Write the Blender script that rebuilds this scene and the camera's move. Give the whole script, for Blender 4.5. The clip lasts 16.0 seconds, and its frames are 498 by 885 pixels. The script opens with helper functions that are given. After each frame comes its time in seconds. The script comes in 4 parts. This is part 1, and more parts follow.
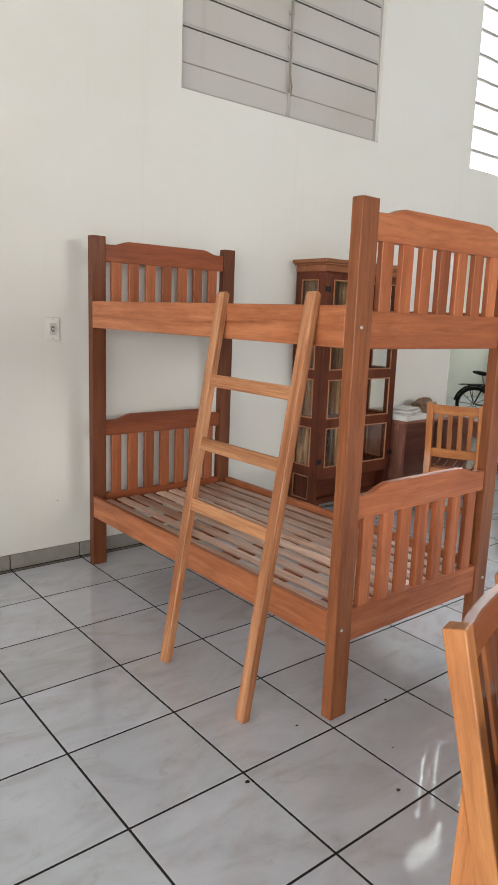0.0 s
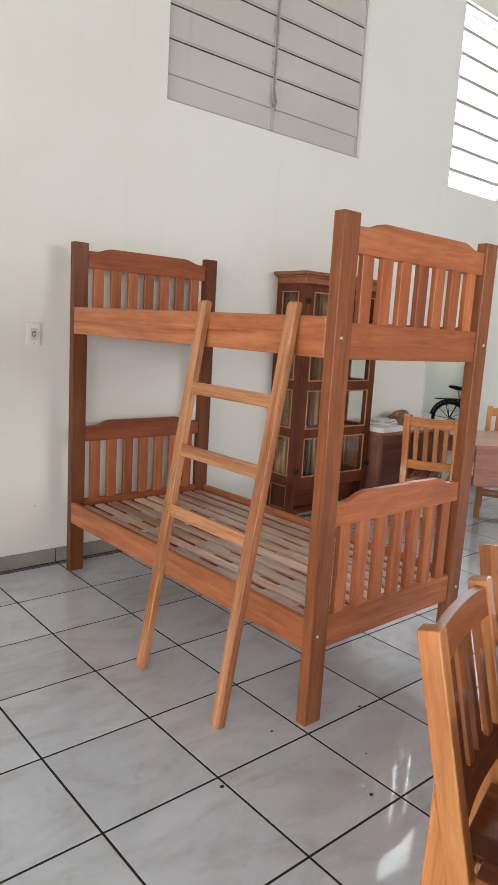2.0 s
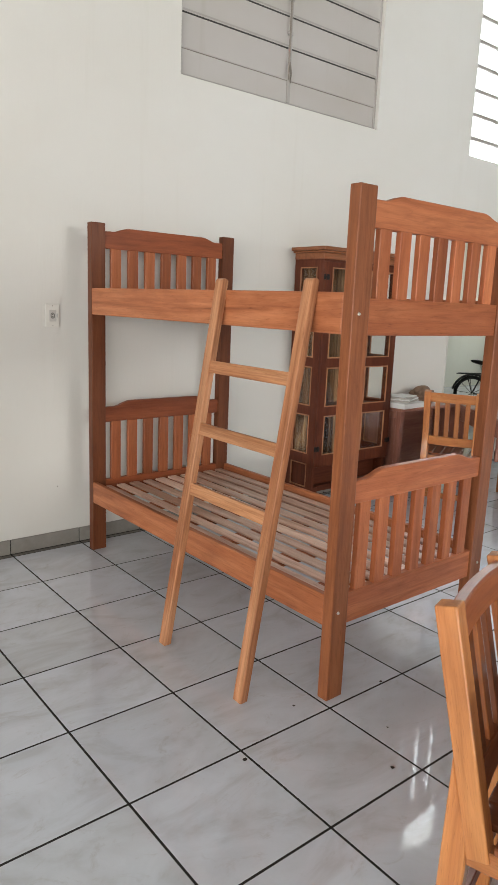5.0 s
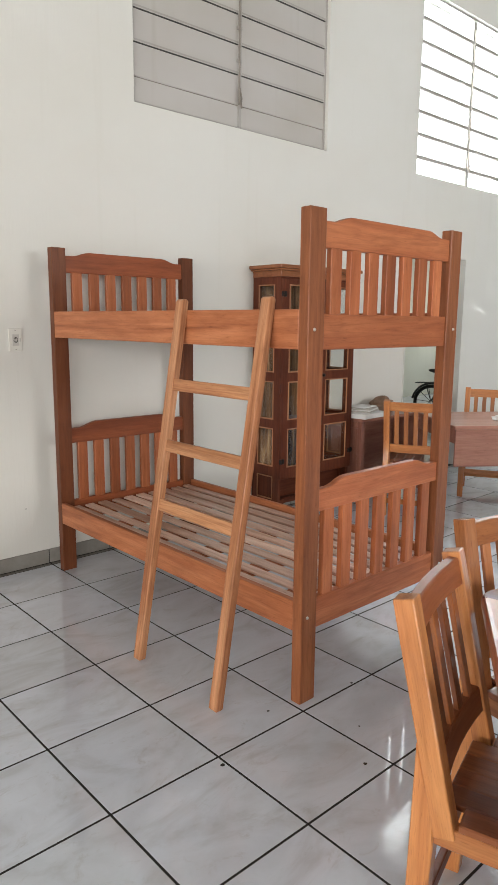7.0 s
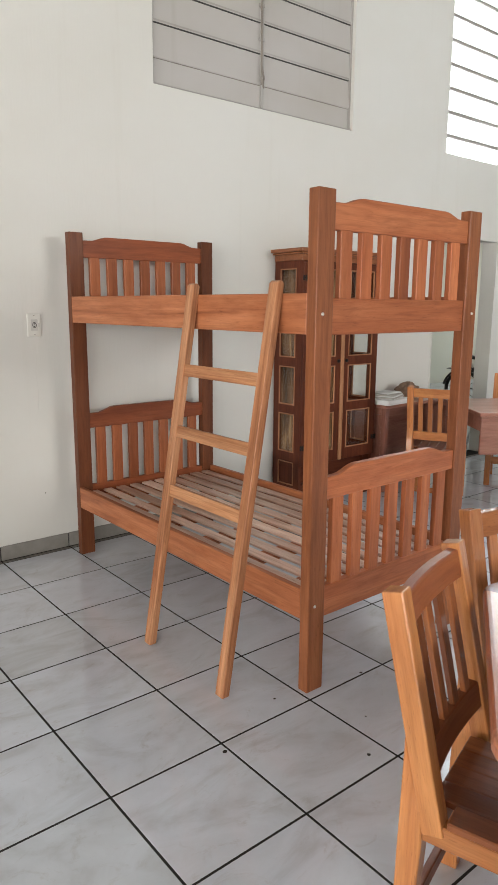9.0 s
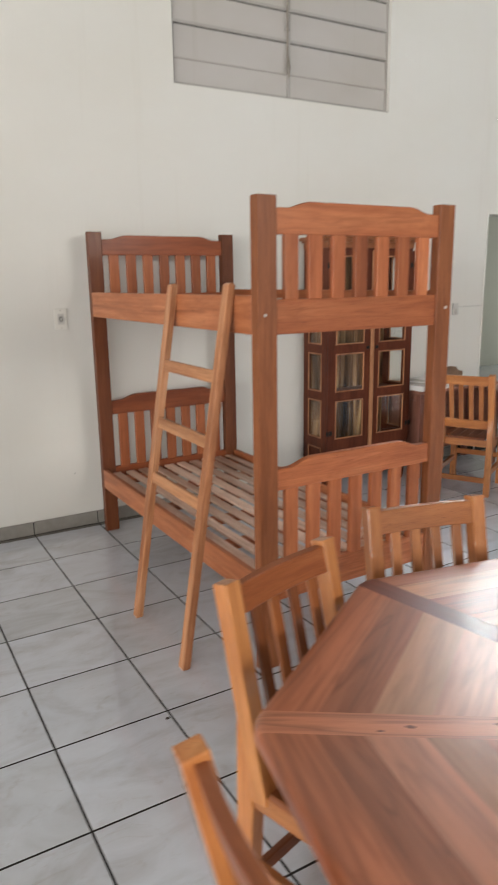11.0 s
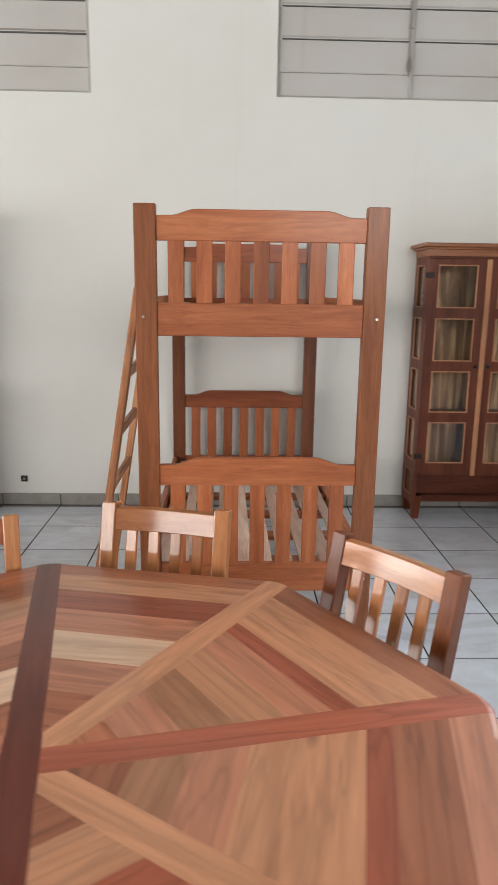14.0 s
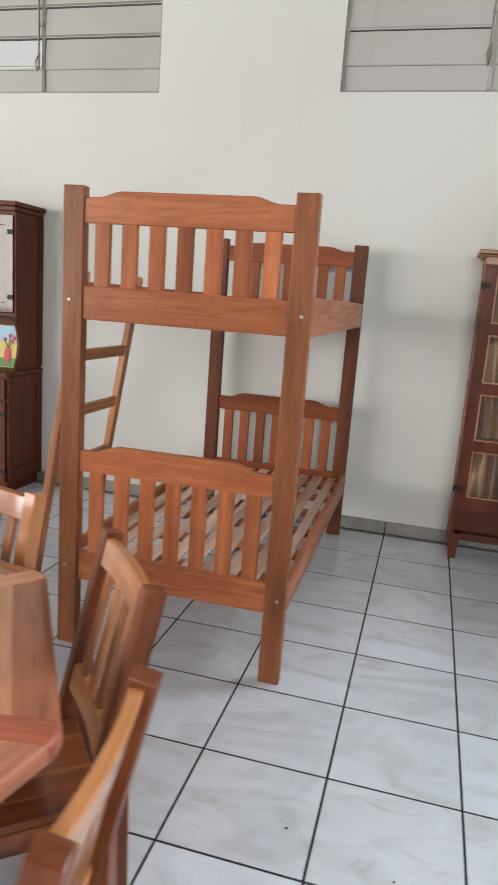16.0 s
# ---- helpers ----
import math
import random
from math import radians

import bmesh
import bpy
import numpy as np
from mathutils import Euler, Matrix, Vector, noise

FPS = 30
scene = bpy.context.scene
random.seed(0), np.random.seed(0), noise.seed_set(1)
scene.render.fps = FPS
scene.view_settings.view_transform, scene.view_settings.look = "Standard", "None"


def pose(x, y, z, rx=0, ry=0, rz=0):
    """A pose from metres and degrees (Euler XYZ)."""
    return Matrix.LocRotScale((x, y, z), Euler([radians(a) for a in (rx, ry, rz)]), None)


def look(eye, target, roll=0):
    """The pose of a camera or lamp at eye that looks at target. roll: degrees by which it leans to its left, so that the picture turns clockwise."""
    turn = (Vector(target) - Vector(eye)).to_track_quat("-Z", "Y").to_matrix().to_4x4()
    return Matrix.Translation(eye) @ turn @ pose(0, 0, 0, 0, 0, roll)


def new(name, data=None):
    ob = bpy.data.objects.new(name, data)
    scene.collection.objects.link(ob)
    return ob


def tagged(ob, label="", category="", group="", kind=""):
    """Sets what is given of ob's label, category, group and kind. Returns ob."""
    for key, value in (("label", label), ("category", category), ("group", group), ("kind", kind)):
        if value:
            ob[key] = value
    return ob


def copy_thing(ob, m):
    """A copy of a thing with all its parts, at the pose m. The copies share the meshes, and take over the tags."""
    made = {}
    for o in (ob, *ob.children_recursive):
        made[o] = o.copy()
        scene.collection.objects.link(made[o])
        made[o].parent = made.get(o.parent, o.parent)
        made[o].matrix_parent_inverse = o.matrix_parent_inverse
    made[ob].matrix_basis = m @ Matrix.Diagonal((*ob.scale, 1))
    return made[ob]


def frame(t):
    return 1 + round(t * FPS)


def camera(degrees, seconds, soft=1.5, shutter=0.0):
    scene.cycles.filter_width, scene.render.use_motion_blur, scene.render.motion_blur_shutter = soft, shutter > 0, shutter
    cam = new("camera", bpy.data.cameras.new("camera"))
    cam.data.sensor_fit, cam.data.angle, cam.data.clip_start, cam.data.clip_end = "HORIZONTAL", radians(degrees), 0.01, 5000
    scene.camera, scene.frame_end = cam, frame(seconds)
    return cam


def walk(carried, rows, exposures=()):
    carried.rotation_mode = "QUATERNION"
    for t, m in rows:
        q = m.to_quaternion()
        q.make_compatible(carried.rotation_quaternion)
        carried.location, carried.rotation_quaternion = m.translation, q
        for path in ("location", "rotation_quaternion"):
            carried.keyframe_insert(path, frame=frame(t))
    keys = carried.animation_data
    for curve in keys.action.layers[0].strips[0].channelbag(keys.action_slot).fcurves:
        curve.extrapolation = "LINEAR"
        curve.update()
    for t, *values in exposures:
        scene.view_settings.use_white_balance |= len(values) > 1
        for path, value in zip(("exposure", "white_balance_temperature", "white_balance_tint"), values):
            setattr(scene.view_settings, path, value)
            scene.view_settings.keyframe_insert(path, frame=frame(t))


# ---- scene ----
cam = camera(40.3, 16.0, shutter=0.5)
PATH = [
    (0, (0.051, 0.047, 1.503), (1.288, 1.575, 1.134), 2.1),
    (0.5, (0.018, 0.03, 1.495), (1.285, 1.541, 1.162), 4.0),
    (1, (0.016, 0.028, 1.494), (1.293, 1.527, 1.141), 4.6),
    (1.5, (0.021, 0.026, 1.492), (1.301, 1.527, 1.163), 3.5),
    (2, (0.024, 0.029, 1.493), (1.315, 1.52, 1.159), 3.4),
    (2.5, (0.036, 0.036, 1.488), (1.355, 1.498, 1.137), 3.4),
    (3, (0.049, 0.037, 1.487), (1.377, 1.484, 1.109), 2.0),
    (3.5, (0.059, 0.036, 1.488), (1.399, 1.472, 1.111), 1.5),
    (4, (0.066, 0.041, 1.49), (1.427, 1.46, 1.126), 1.2),
    (4.5, (0.053, 0.038, 1.488), (1.345, 1.516, 1.11), 1.7),
    (4.7, (0.043, 0.032, 1.493), (1.276, 1.555, 1.092), 2.4),
    (6.8, (-0.015, -0.05, 1.497), (1.303, 1.411, 1.14), 0.4),
    (7, (-0.021, -0.052, 1.502), (1.296, 1.411, 1.151), 0.5),
    (7.5, (-0.01, -0.047, 1.508), (1.273, 1.442, 1.139), 0.8),
    (8, (0.002, -0.039, 1.502), (1.287, 1.443, 1.111), 0.1),
    (8.2, (0.008, -0.037, 1.498), (1.296, 1.442, 1.107), 0.8),
    (10.3, (0.271, -0.3, 1.566), (1.361, 1.326, 1.155), 0.3),
    (10.5, (0.308, -0.335, 1.595), (1.342, 1.298, 1.082), 2.7),
    (11, (0.487, -0.551, 1.601), (1.453, 1.138, 1.138), -0.9),
    (11.5, (0.706, -0.741, 1.61), (1.616, 1.002, 1.246), 1.1),
    (12, (0.976, -0.78, 1.612), (1.713, 1.023, 1.158), 2.1),
    (12.5, (1.271, -0.951, 1.605), (1.777, 0.942, 1.207), -0.1),
    (13, (1.543, -1.041, 1.596), (1.966, 0.878, 1.223), 3.2),
    (13.5, (1.841, -1.052, 1.587), (2.171, 0.874, 1.159), 0.8),
    (14, (2.162, -1.096, 1.579), (2.223, 0.855, 1.144), 0.8),
    (14.5, (2.445, -1.068, 1.563), (2.388, 0.89, 1.159), 2.8),
    (15, (2.724, -0.968, 1.566), (2.535, 0.972, 1.119), 1.1),
    (15.5, (3.0, -0.922, 1.564), (2.587, 0.987, 1.132), 2.7),
    (16, (3.221, -0.812, 1.523), (2.738, 1.085, 1.112), 4.2),
]
# the camera opens up a little as it turns, and its white balance warms over the table
walk(cam, [(t, look(eye, target, roll)) for t, eye, target, roll in PATH],
     exposures=[(0, -0.80, 6640, 9), (8, -0.79, 6640, 9), (11, -0.90, 6750, 10), (12, -0.97, 6800, 11), (12.5, -0.82, 6760, 11), (13.5, -0.81, 6580, 10), (14.5, -0.84, 6520, 9), (15.5, -0.84, 6500, 9), (16, -0.82, 6480, 9)])


# ---- world, sun and large lights ----
W = bpy.data.worlds.new("world")
scene.world = W
W.use_nodes = True
_bg = W.node_tree.nodes["Background"]
_sky = W.node_tree.nodes.new("ShaderNodeTexSky")
_sky.sky_type, _sky.sun_disc, _sky.sun_elevation, _sky.sun_rotation = "NISHITA", False, radians(70), radians(270)
W.node_tree.links.new(_sky.outputs[0], _bg.inputs[0])
_sky.dust_density = 7.0
_bg.inputs[1].default_value = 0.12

_sun = new("sun", bpy.data.lights.new("sun", "SUN"))
_sun.data.energy, _sun.data.angle, _sun.data.color = 1.2, radians(10), (1.0, 0.96, 0.90)
_sun.matrix_world = look((-14, 0, 38), (0, 0, 0))


def opening_light(place, target, wide, high, watts, colour):
    """The sky's light in an opening of the wall."""
    ob = new("daylight", bpy.data.lights.new("daylight", "AREA"))
    ob.data.shape, ob.data.size, ob.data.size_y = "RECTANGLE", wide, high
    ob.data.energy, ob.data.color = watts, colour
    ob.matrix_world = look(place, target)
    return ob


# the wide entrance in the west wall, the long windows behind, the clear louvres
opening_light((-14.08, -0.92, 1.42), (0, -0.92, 1.42), 8.3, 2.5, 1650, (1.0, 0.985, 0.965))
opening_light((-7.6, -5.58, 2.1), (-7.6, 0, 2.1), 11.7, 2.3, 1570, (1.0, 0.985, 0.965))
# added fill: two unseen high openings that brighten the wall beside the bed
for _x in (3.75, 5.15):
    opening_light((_x, -5.58, 2.85), (_x, 0, 2.0), 1.3, 1.4, 200, (0.98, 0.985, 0.985))
for _x in (6.39, 9.41):
    opening_light((_x, 3.94, 3.62), (_x, 0, 3.62), 1.76, 1.52, 880, (0.89, 0.95, 1.0))
# added light in an unseen opening, to brighten the back room
opening_light((13.35, 6.5, 1.9), (5, 6.0, 1.2), 2.4, 1.8, 85, (0.98, 1.0, 0.96))


# ---- materials ----
class Nodes:
    """Short hand for a material's node tree."""

    def __init__(self, name):
        self.m = bpy.data.materials.new(name)
        self.m.use_nodes = True
        self.t = self.m.node_tree
        self.b = self.t.nodes["Principled BSDF"]

    def add(self, kind, **values):
        n = self.t.nodes.new("ShaderNode" + kind)
        for k, v in values.items():
            n.inputs[k].default_value = v
        return n

    def link(self, a, b):
        self.t.links.new(a, b)

    def coords(self, scale, random_shift=True, turn=(0, 0, 0)):
        c, m = self.add("TexCoord"), self.add("Mapping")
        m.inputs["Scale"].default_value = scale
        m.inputs["Rotation"].default_value = turn
        self.link(c.outputs["Object"], m.inputs["Vector"])
        if random_shift:
            o, x = self.add("ObjectInfo"), self.add("Math")
            x.operation = "MULTIPLY"
            x.inputs[1].default_value = 57.0
            self.link(o.outputs["Random"], x.inputs[0])
            self.link(x.outputs[0], m.inputs["Location"])
        return m.outputs[0]

    def noise(self, vector, scale=1.0, detail=4.0, rough=0.55, twist=0.0):
        n = self.add("TexNoise", Scale=scale, Detail=detail, Roughness=rough, Distortion=twist)
        self.link(vector, n.inputs["Vector"])
        return n.outputs["Fac"]

    def ramp(self, fac, *stops):
        n = self.add("ValToRGB")
        e = n.color_ramp.elements
        while len(e) < len(stops):
            e.new(0.5)
        for i, (p, c) in enumerate(stops):
            e[i].position = p
            e[i].color = (*c, 1) if len(c) == 3 else c
        self.link(fac, n.inputs[0])
        return n.outputs[0]

    def mix(self, fac, a, b, how="MIX"):
        n = self.t.nodes.new("ShaderNodeMix")
        n.data_type, n.blend_type = "RGBA", how
        for v, i in ((fac, 0), (a, 6), (b, 7)):
            if isinstance(v, (int, float)):
                n.inputs[i].default_value = v
            elif isinstance(v, tuple):
                n.inputs[i].default_value = (*v, 1)
            else:
                self.link(v, n.inputs[i])
        return n.outputs[2]

    def bump(self, height, strength, distance=0.002):
        n = self.add("Bump", Strength=strength, Distance=distance)
        self.link(height, n.inputs["Height"])
        self.link(n.outputs[0], self.b.inputs["Normal"])

    def finish(self, colour, rough, metal=0.0, coat=0.0, coat_rough=0.1, specular=0.5):
        for v, k in ((colour, "Base Color"), (rough, "Roughness"), (metal, "Metallic")):
            if isinstance(v, tuple):
                self.b.inputs[k].default_value = (*v, 1)
            elif isinstance(v, (int, float)):
                self.b.inputs[k].default_value = v
            else:
                self.link(v, self.b.inputs[k])
        self.b.inputs["Coat Weight"].default_value = coat
        self.b.inputs["Coat Roughness"].default_value = coat_rough
        self.b.inputs["Specular IOR Level"].default_value = specular
        return self.m


def wood(name, dark, mid, light, axis="z", rough=0.44, coat=0.14, coat_rough=0.2, vary=0.35, pores=0.5, turn=(0, 0, 0), knots=0.0, twist=0.7, heart=0.0, spread=0.62, lines=0.5):
    """Varnished solid wood with its grain along one axis of the piece."""
    n = Nodes(name)
    k = "xyz".index(axis)

    def along(length, across):
        return n.coords(tuple(length if i == k else across for i in range(3)), turn=turn)

    def near(c):
        return tuple(m + (q - m) * spread for q, m in zip(c, mid))

    figure = n.noise(along(0.9, 11.0), 1.0, 5.0, 0.58, twist)
    line = n.noise(along(1.1, 75.0), 1.0, 4.0, 0.62, 0.35)
    fibre = n.noise(along(11.0, 260.0), 1.0, 3.0, 0.6)
    fleck = n.noise(along(26.0, 420.0), 1.0, 2.0, 0.5)
    colour = n.ramp(figure, (0.30, near(dark)), (0.5, mid), (0.72, near(light)))
    cloud = n.noise(along(3.2, 24.0), 1.0, 3.0, 0.55, 1.6)
    colour = n.mix(0.6, colour, n.ramp(cloud, (0.30, (0.76, 0.70, 0.66)), (0.50, (1, 1, 1)), (0.70, (1.13, 1.14, 1.15))), "MULTIPLY")
    colour = n.mix(lines, colour, n.ramp(line, (0.34, (0.66, 0.58, 0.53)), (0.52, (1, 1, 1)), (0.70, (1.10, 1.09, 1.06))), "MULTIPLY")
    colour = n.mix(0.5 * pores, colour, n.ramp(fibre, (0.36, (0.64, 0.58, 0.54)), (0.55, (1.03, 1.03, 1.03))), "MULTIPLY")
    colour = n.mix(pores, colour, n.ramp(fleck, (0.28, (0.45, 0.38, 0.34)), (0.37, (1, 1, 1))), "MULTIPLY")
    if heart:
        band = n.noise(along(1.2, 15.0), 1.0, 2.5, 0.5, 1.1)
        colour = n.mix(n.ramp(band, (0.45, (0, 0, 0)), (0.50, (heart,) * 3), (0.53, (0.3 * heart,) * 3), (0.62, (0, 0, 0))), colour, tuple(0.62 * q for q in dark))
    if knots:
        v = n.add("TexVoronoi", Scale=1.0)
        n.link(along(2.2, 6.0), v.inputs["Vector"])
        eye = n.ramp(v.outputs["Distance"], (0.02, (knots,) * 3), (0.11, (0, 0, 0)))
        colour = n.mix(eye, colour, tuple(0.18 * q for q in dark))
    o = n.add("ObjectInfo")
    tone = n.ramp(o.outputs["Random"], (0.0, (1 - vary, 1 - 1.12 * vary, 1 - 1.2 * vary)), (0.5, (1.0, 0.98, 0.96)), (1.0, (1 + 0.5 * vary, 1 + 0.5 * vary, 1 + 0.45 * vary)))
    colour = n.mix(1.0, colour, tone, "MULTIPLY")
    n.bump(fibre, 0.10, 0.001)
    r = n.ramp(line, (0.2, (rough + 0.10,) * 3), (0.8, (rough - 0.06,) * 3))
    return n.finish(colour, r, 0, coat, coat_rough, 0.2)


POST = dict(dark=(0.165, 0.053, 0.021), mid=(0.265, 0.093, 0.038), light=(0.36, 0.138, 0.058))
BED = dict(dark=(0.25, 0.069, 0.026), mid=(0.425, 0.136, 0.055), light=(0.60, 0.232, 0.102))
VARNISH = dict(coat=0.15, coat_rough=0.2, lines=0.28, pores=0.5)
post_z = wood("brown_post_wood", **POST, axis="z", vary=0.12, heart=0.2, spread=0.8, **VARNISH)
# far-end posts and headboard: bed wood darkened to paint in their shade
post_shaded = wood("shaded_post_wood", dark=(0.085, 0.026, 0.010), mid=(0.138, 0.043, 0.017), light=(0.20, 0.068, 0.028), axis="z", vary=0.12, **VARNISH)
head_x = wood("shaded_headboard_wood", dark=(0.155, 0.040, 0.015), mid=(0.255, 0.070, 0.027), light=(0.36, 0.118, 0.047), axis="x", vary=0.18, **VARNISH)
bed_z = wood("red_wood_upright", **BED, axis="z", vary=0.32, **VARNISH)
head_z = wood("shaded_headboard_slat_wood", dark=(0.19, 0.054, 0.021), mid=(0.33, 0.104, 0.042), light=(0.49, 0.182, 0.078), axis="z", vary=0.32, **VARNISH)
bed_x = wood("red_wood_across", **BED, axis="x", vary=0.18, heart=0.25, **VARNISH)
bed_y = wood("red_wood_along", dark=(0.20, 0.062, 0.026), mid=(0.40, 0.140, 0.060), light=(0.56, 0.235, 0.112), axis="y", vary=0.14, twist=1.2, spread=0.7, heart=0.15, **VARNISH)
slat_y = wood("raw_slat_wood", (0.46, 0.29, 0.21), (0.70, 0.50, 0.40), (0.82, 0.66, 0.56), axis="y", rough=0.42, coat=0.3, vary=0.45, spread=1.0, lines=0.3)
ladder_z = wood("light_ladder_wood", (0.29, 0.112, 0.052), (0.45, 0.205, 0.100), (0.60, 0.320, 0.175), axis="z", vary=0.1, spread=1.2, heart=0.4, **{**VARNISH, "lines": 0.7})
ladder_x = wood("light_rung_wood", (0.34, 0.138, 0.064), (0.49, 0.235, 0.115), (0.62, 0.34, 0.185), axis="x", vary=0.2, spread=1.2, heart=0.35, **{**VARNISH, "lines": 0.7})
CHAIR = dict(dark=(0.31, 0.098, 0.031), mid=(0.52, 0.202, 0.066), light=(0.68, 0.33, 0.118))
chair_z = wood("chair_wood_upright", **CHAIR, axis="z", vary=0.3, rough=0.42, coat=1.0, coat_rough=0.10, lines=0.25)
chair_x = wood("chair_wood_across", dark=(0.18, 0.048, 0.017), mid=(0.28, 0.085, 0.029), light=(0.40, 0.15, 0.052), axis="x", vary=0.3, rough=0.42, coat=0.3, coat_rough=0.3, lines=0.25)
chair_slat = wood("chair_slat_wood", dark=(0.18, 0.052, 0.017), mid=(0.30, 0.098, 0.031), light=(0.43, 0.175, 0.057), axis="z", vary=0.35, rough=0.42, coat=1.0, coat_rough=0.10, lines=0.25)
chair_y = wood("chair_wood_along", **CHAIR, axis="y", vary=0.3, rough=0.42, coat=1.0, coat_rough=0.10, lines=0.25)
GLOSS = dict(vary=0.25, rough=0.42, coat=1.0, coat_rough=0.10, lines=0.25)
# reddish chair wood, darkened to paint shade on posts turned from the light
SHADED_RED = dict(dark=(0.10, 0.025, 0.008), mid=(0.19, 0.053, 0.017), light=(0.30, 0.10, 0.033))
seat_y = wood("chair_seat_wood", dark=(0.13, 0.033, 0.011), mid=(0.22, 0.064, 0.021), light=(0.33, 0.115, 0.039), axis="y", **GLOSS)
GOLD_CHAIR = dict(z=chair_z, x=chair_x, y=chair_y, slat=chair_slat, seat=seat_y)
SHADED_POST_CHAIR = dict(z=wood("shaded_red_chair_wood_upright", dark=(0.09, 0.022, 0.007), mid=(0.18, 0.048, 0.015), light=(0.28, 0.090, 0.030), axis="z", **{**GLOSS, "coat": 0.25}), x=wood("shaded_red_chair_wood_across", **SHADED_RED, axis="x", **GLOSS),
                 y=wood("shaded_red_chair_wood_along", **SHADED_RED, axis="y", **GLOSS), slat=wood("shaded_red_chair_slat_wood", **SHADED_RED, axis="z", **GLOSS), seat=seat_y)
ORANGE = dict(dark=(0.26, 0.085, 0.029), mid=(0.41, 0.155, 0.053), light=(0.55, 0.25, 0.09))
ORANGE_CHAIR = dict(z=wood("orange_chair_wood_upright", **ORANGE, axis="z", **GLOSS), x=wood("orange_chair_wood_across", **ORANGE, axis="x", **GLOSS),
                    y=wood("orange_chair_wood_along", **ORANGE, axis="y", **GLOSS), slat=wood("orange_chair_slat_wood", **ORANGE, axis="z", **GLOSS), seat=seat_y)
gold_x = wood("golden_rail_wood", **CHAIR, axis="x", **GLOSS)
DARK = dict(dark=(0.055, 0.013, 0.006), mid=(0.112, 0.028, 0.012), light=(0.17, 0.048, 0.021))
dark_z = wood("dark_wood_upright", **DARK, axis="z", rough=0.46, coat=0.05, coat_rough=0.2, vary=0.15, lines=0.3)
dark_x = wood("dark_wood_across", **DARK, axis="x", rough=0.46, coat=0.05, coat_rough=0.2, vary=0.15, lines=0.3)
cornice_x = wood("brown_cornice_wood", (0.18, 0.064, 0.028), (0.27, 0.104, 0.046), (0.36, 0.15, 0.07), axis="x", rough=0.40, coat=0.2, coat_rough=0.15, vary=0.1)
gloss_z = wood("dark_glossy_wood", **DARK, axis="z", rough=0.25, coat=0.8, coat_rough=0.06, vary=0.15)
bead_wood = wood("pale_bead_wood", (0.30, 0.13, 0.065), (0.42, 0.20, 0.10), (0.52, 0.27, 0.15), axis="z", vary=0.1)
back_wood = wood("streaked_back_wood", (0.026, 0.011, 0.005), (0.15, 0.076, 0.035), (0.42, 0.27, 0.14), axis="z", rough=0.5, coat=0.1, spread=1.15, twist=1.2)
table_upright = wood("worktable_upright_wood", (0.19, 0.078, 0.056), (0.27, 0.118, 0.086), (0.34, 0.165, 0.122), axis="z", rough=0.3, coat=0.5, vary=0.1, lines=0.2)
table_wood = wood("worktable_wood", (0.23, 0.100, 0.072), (0.33, 0.150, 0.108), (0.41, 0.205, 0.15), axis="x", rough=0.3, coat=0.5, vary=0.1, lines=0.2)


def top_wood(name, mid, heart=0.5):
    dark, light = tuple(0.80 * q for q in mid), tuple(min(1.2 * q, 0.82) for q in mid)
    return wood(name, dark, mid, light, axis="x", rough=0.36, coat=0.6, coat_rough=0.15, vary=0.14, pores=0.12, lines=0.06, knots=0.7 if heart > 0.3 else 0.0, twist=2.2, heart=heart, spread=0.85)


# brown, red, tan, pale, orange, olive, rose
TOPS = [
    top_wood("top_wood_brown", (0.342, 0.118, 0.058), 0.65),
    top_wood("top_wood_red", (0.352, 0.091, 0.046), 0.6),
    top_wood("top_wood_tan", (0.562, 0.259, 0.139), 0.45),
    top_wood("top_wood_pale", (0.713, 0.464, 0.313), 0.0),
    top_wood("top_wood_orange", (0.440, 0.147, 0.070), 0.6),
    top_wood("top_wood_olive", (0.391, 0.174, 0.090), 0.3),
    top_wood("top_wood_rose", (0.508, 0.204, 0.117), 0.5),
]
knot_wood = wood("dark_knot_wood", (0.09, 0.029, 0.015), (0.17, 0.058, 0.030), (0.26, 0.095, 0.05), axis="x", rough=0.36, coat=0.6, coat_rough=0.15)
board_wood = wood("table_board_wood", (0.205, 0.059, 0.027), (0.298, 0.091, 0.042), (0.391, 0.139, 0.067), axis="x", rough=0.5, coat=0.1, coat_rough=0.3, vary=0.1)
band_dark = top_wood("band_wood_dark", (0.126, 0.024, 0.012), 0.3)
band_red = top_wood("band_wood_red", (0.391, 0.103, 0.052))
band_rose = top_wood("band_wood_rose", (0.518, 0.193, 0.104), 0.7)
band_tan = top_wood("band_wood_tan", (0.586, 0.271, 0.146), 0.3)


def paint(name, colour, spots=0.06, rough=0.75, bump=0.25, stain=(0.86, 0.83, 0.76)):
    n = Nodes(name)
    big = n.noise(n.coords((0.55, 0.55, 0.9), False), 1.0, 4.0, 0.6)
    roll = n.noise(n.coords((60, 60, 9), False), 1.0, 4.0, 0.65)
    drip = n.noise(n.coords((9, 9, 0.5), False), 1.0, 3.0, 0.6)
    c = n.mix(n.ramp(big, (0.42, (0, 0, 0)), (0.75, (spots * 6,) * 3)), colour, tuple(a * b for a, b in zip(colour, stain)))
    c = n.mix(n.ramp(drip, (0.60, (0, 0, 0)), (0.80, (spots * 3,) * 3)), c, tuple(a * b for a, b in zip(colour, (0.80, 0.77, 0.70))))
    n.bump(roll, bump, 0.0015)
    return n.finish(c, rough, specular=0.3)


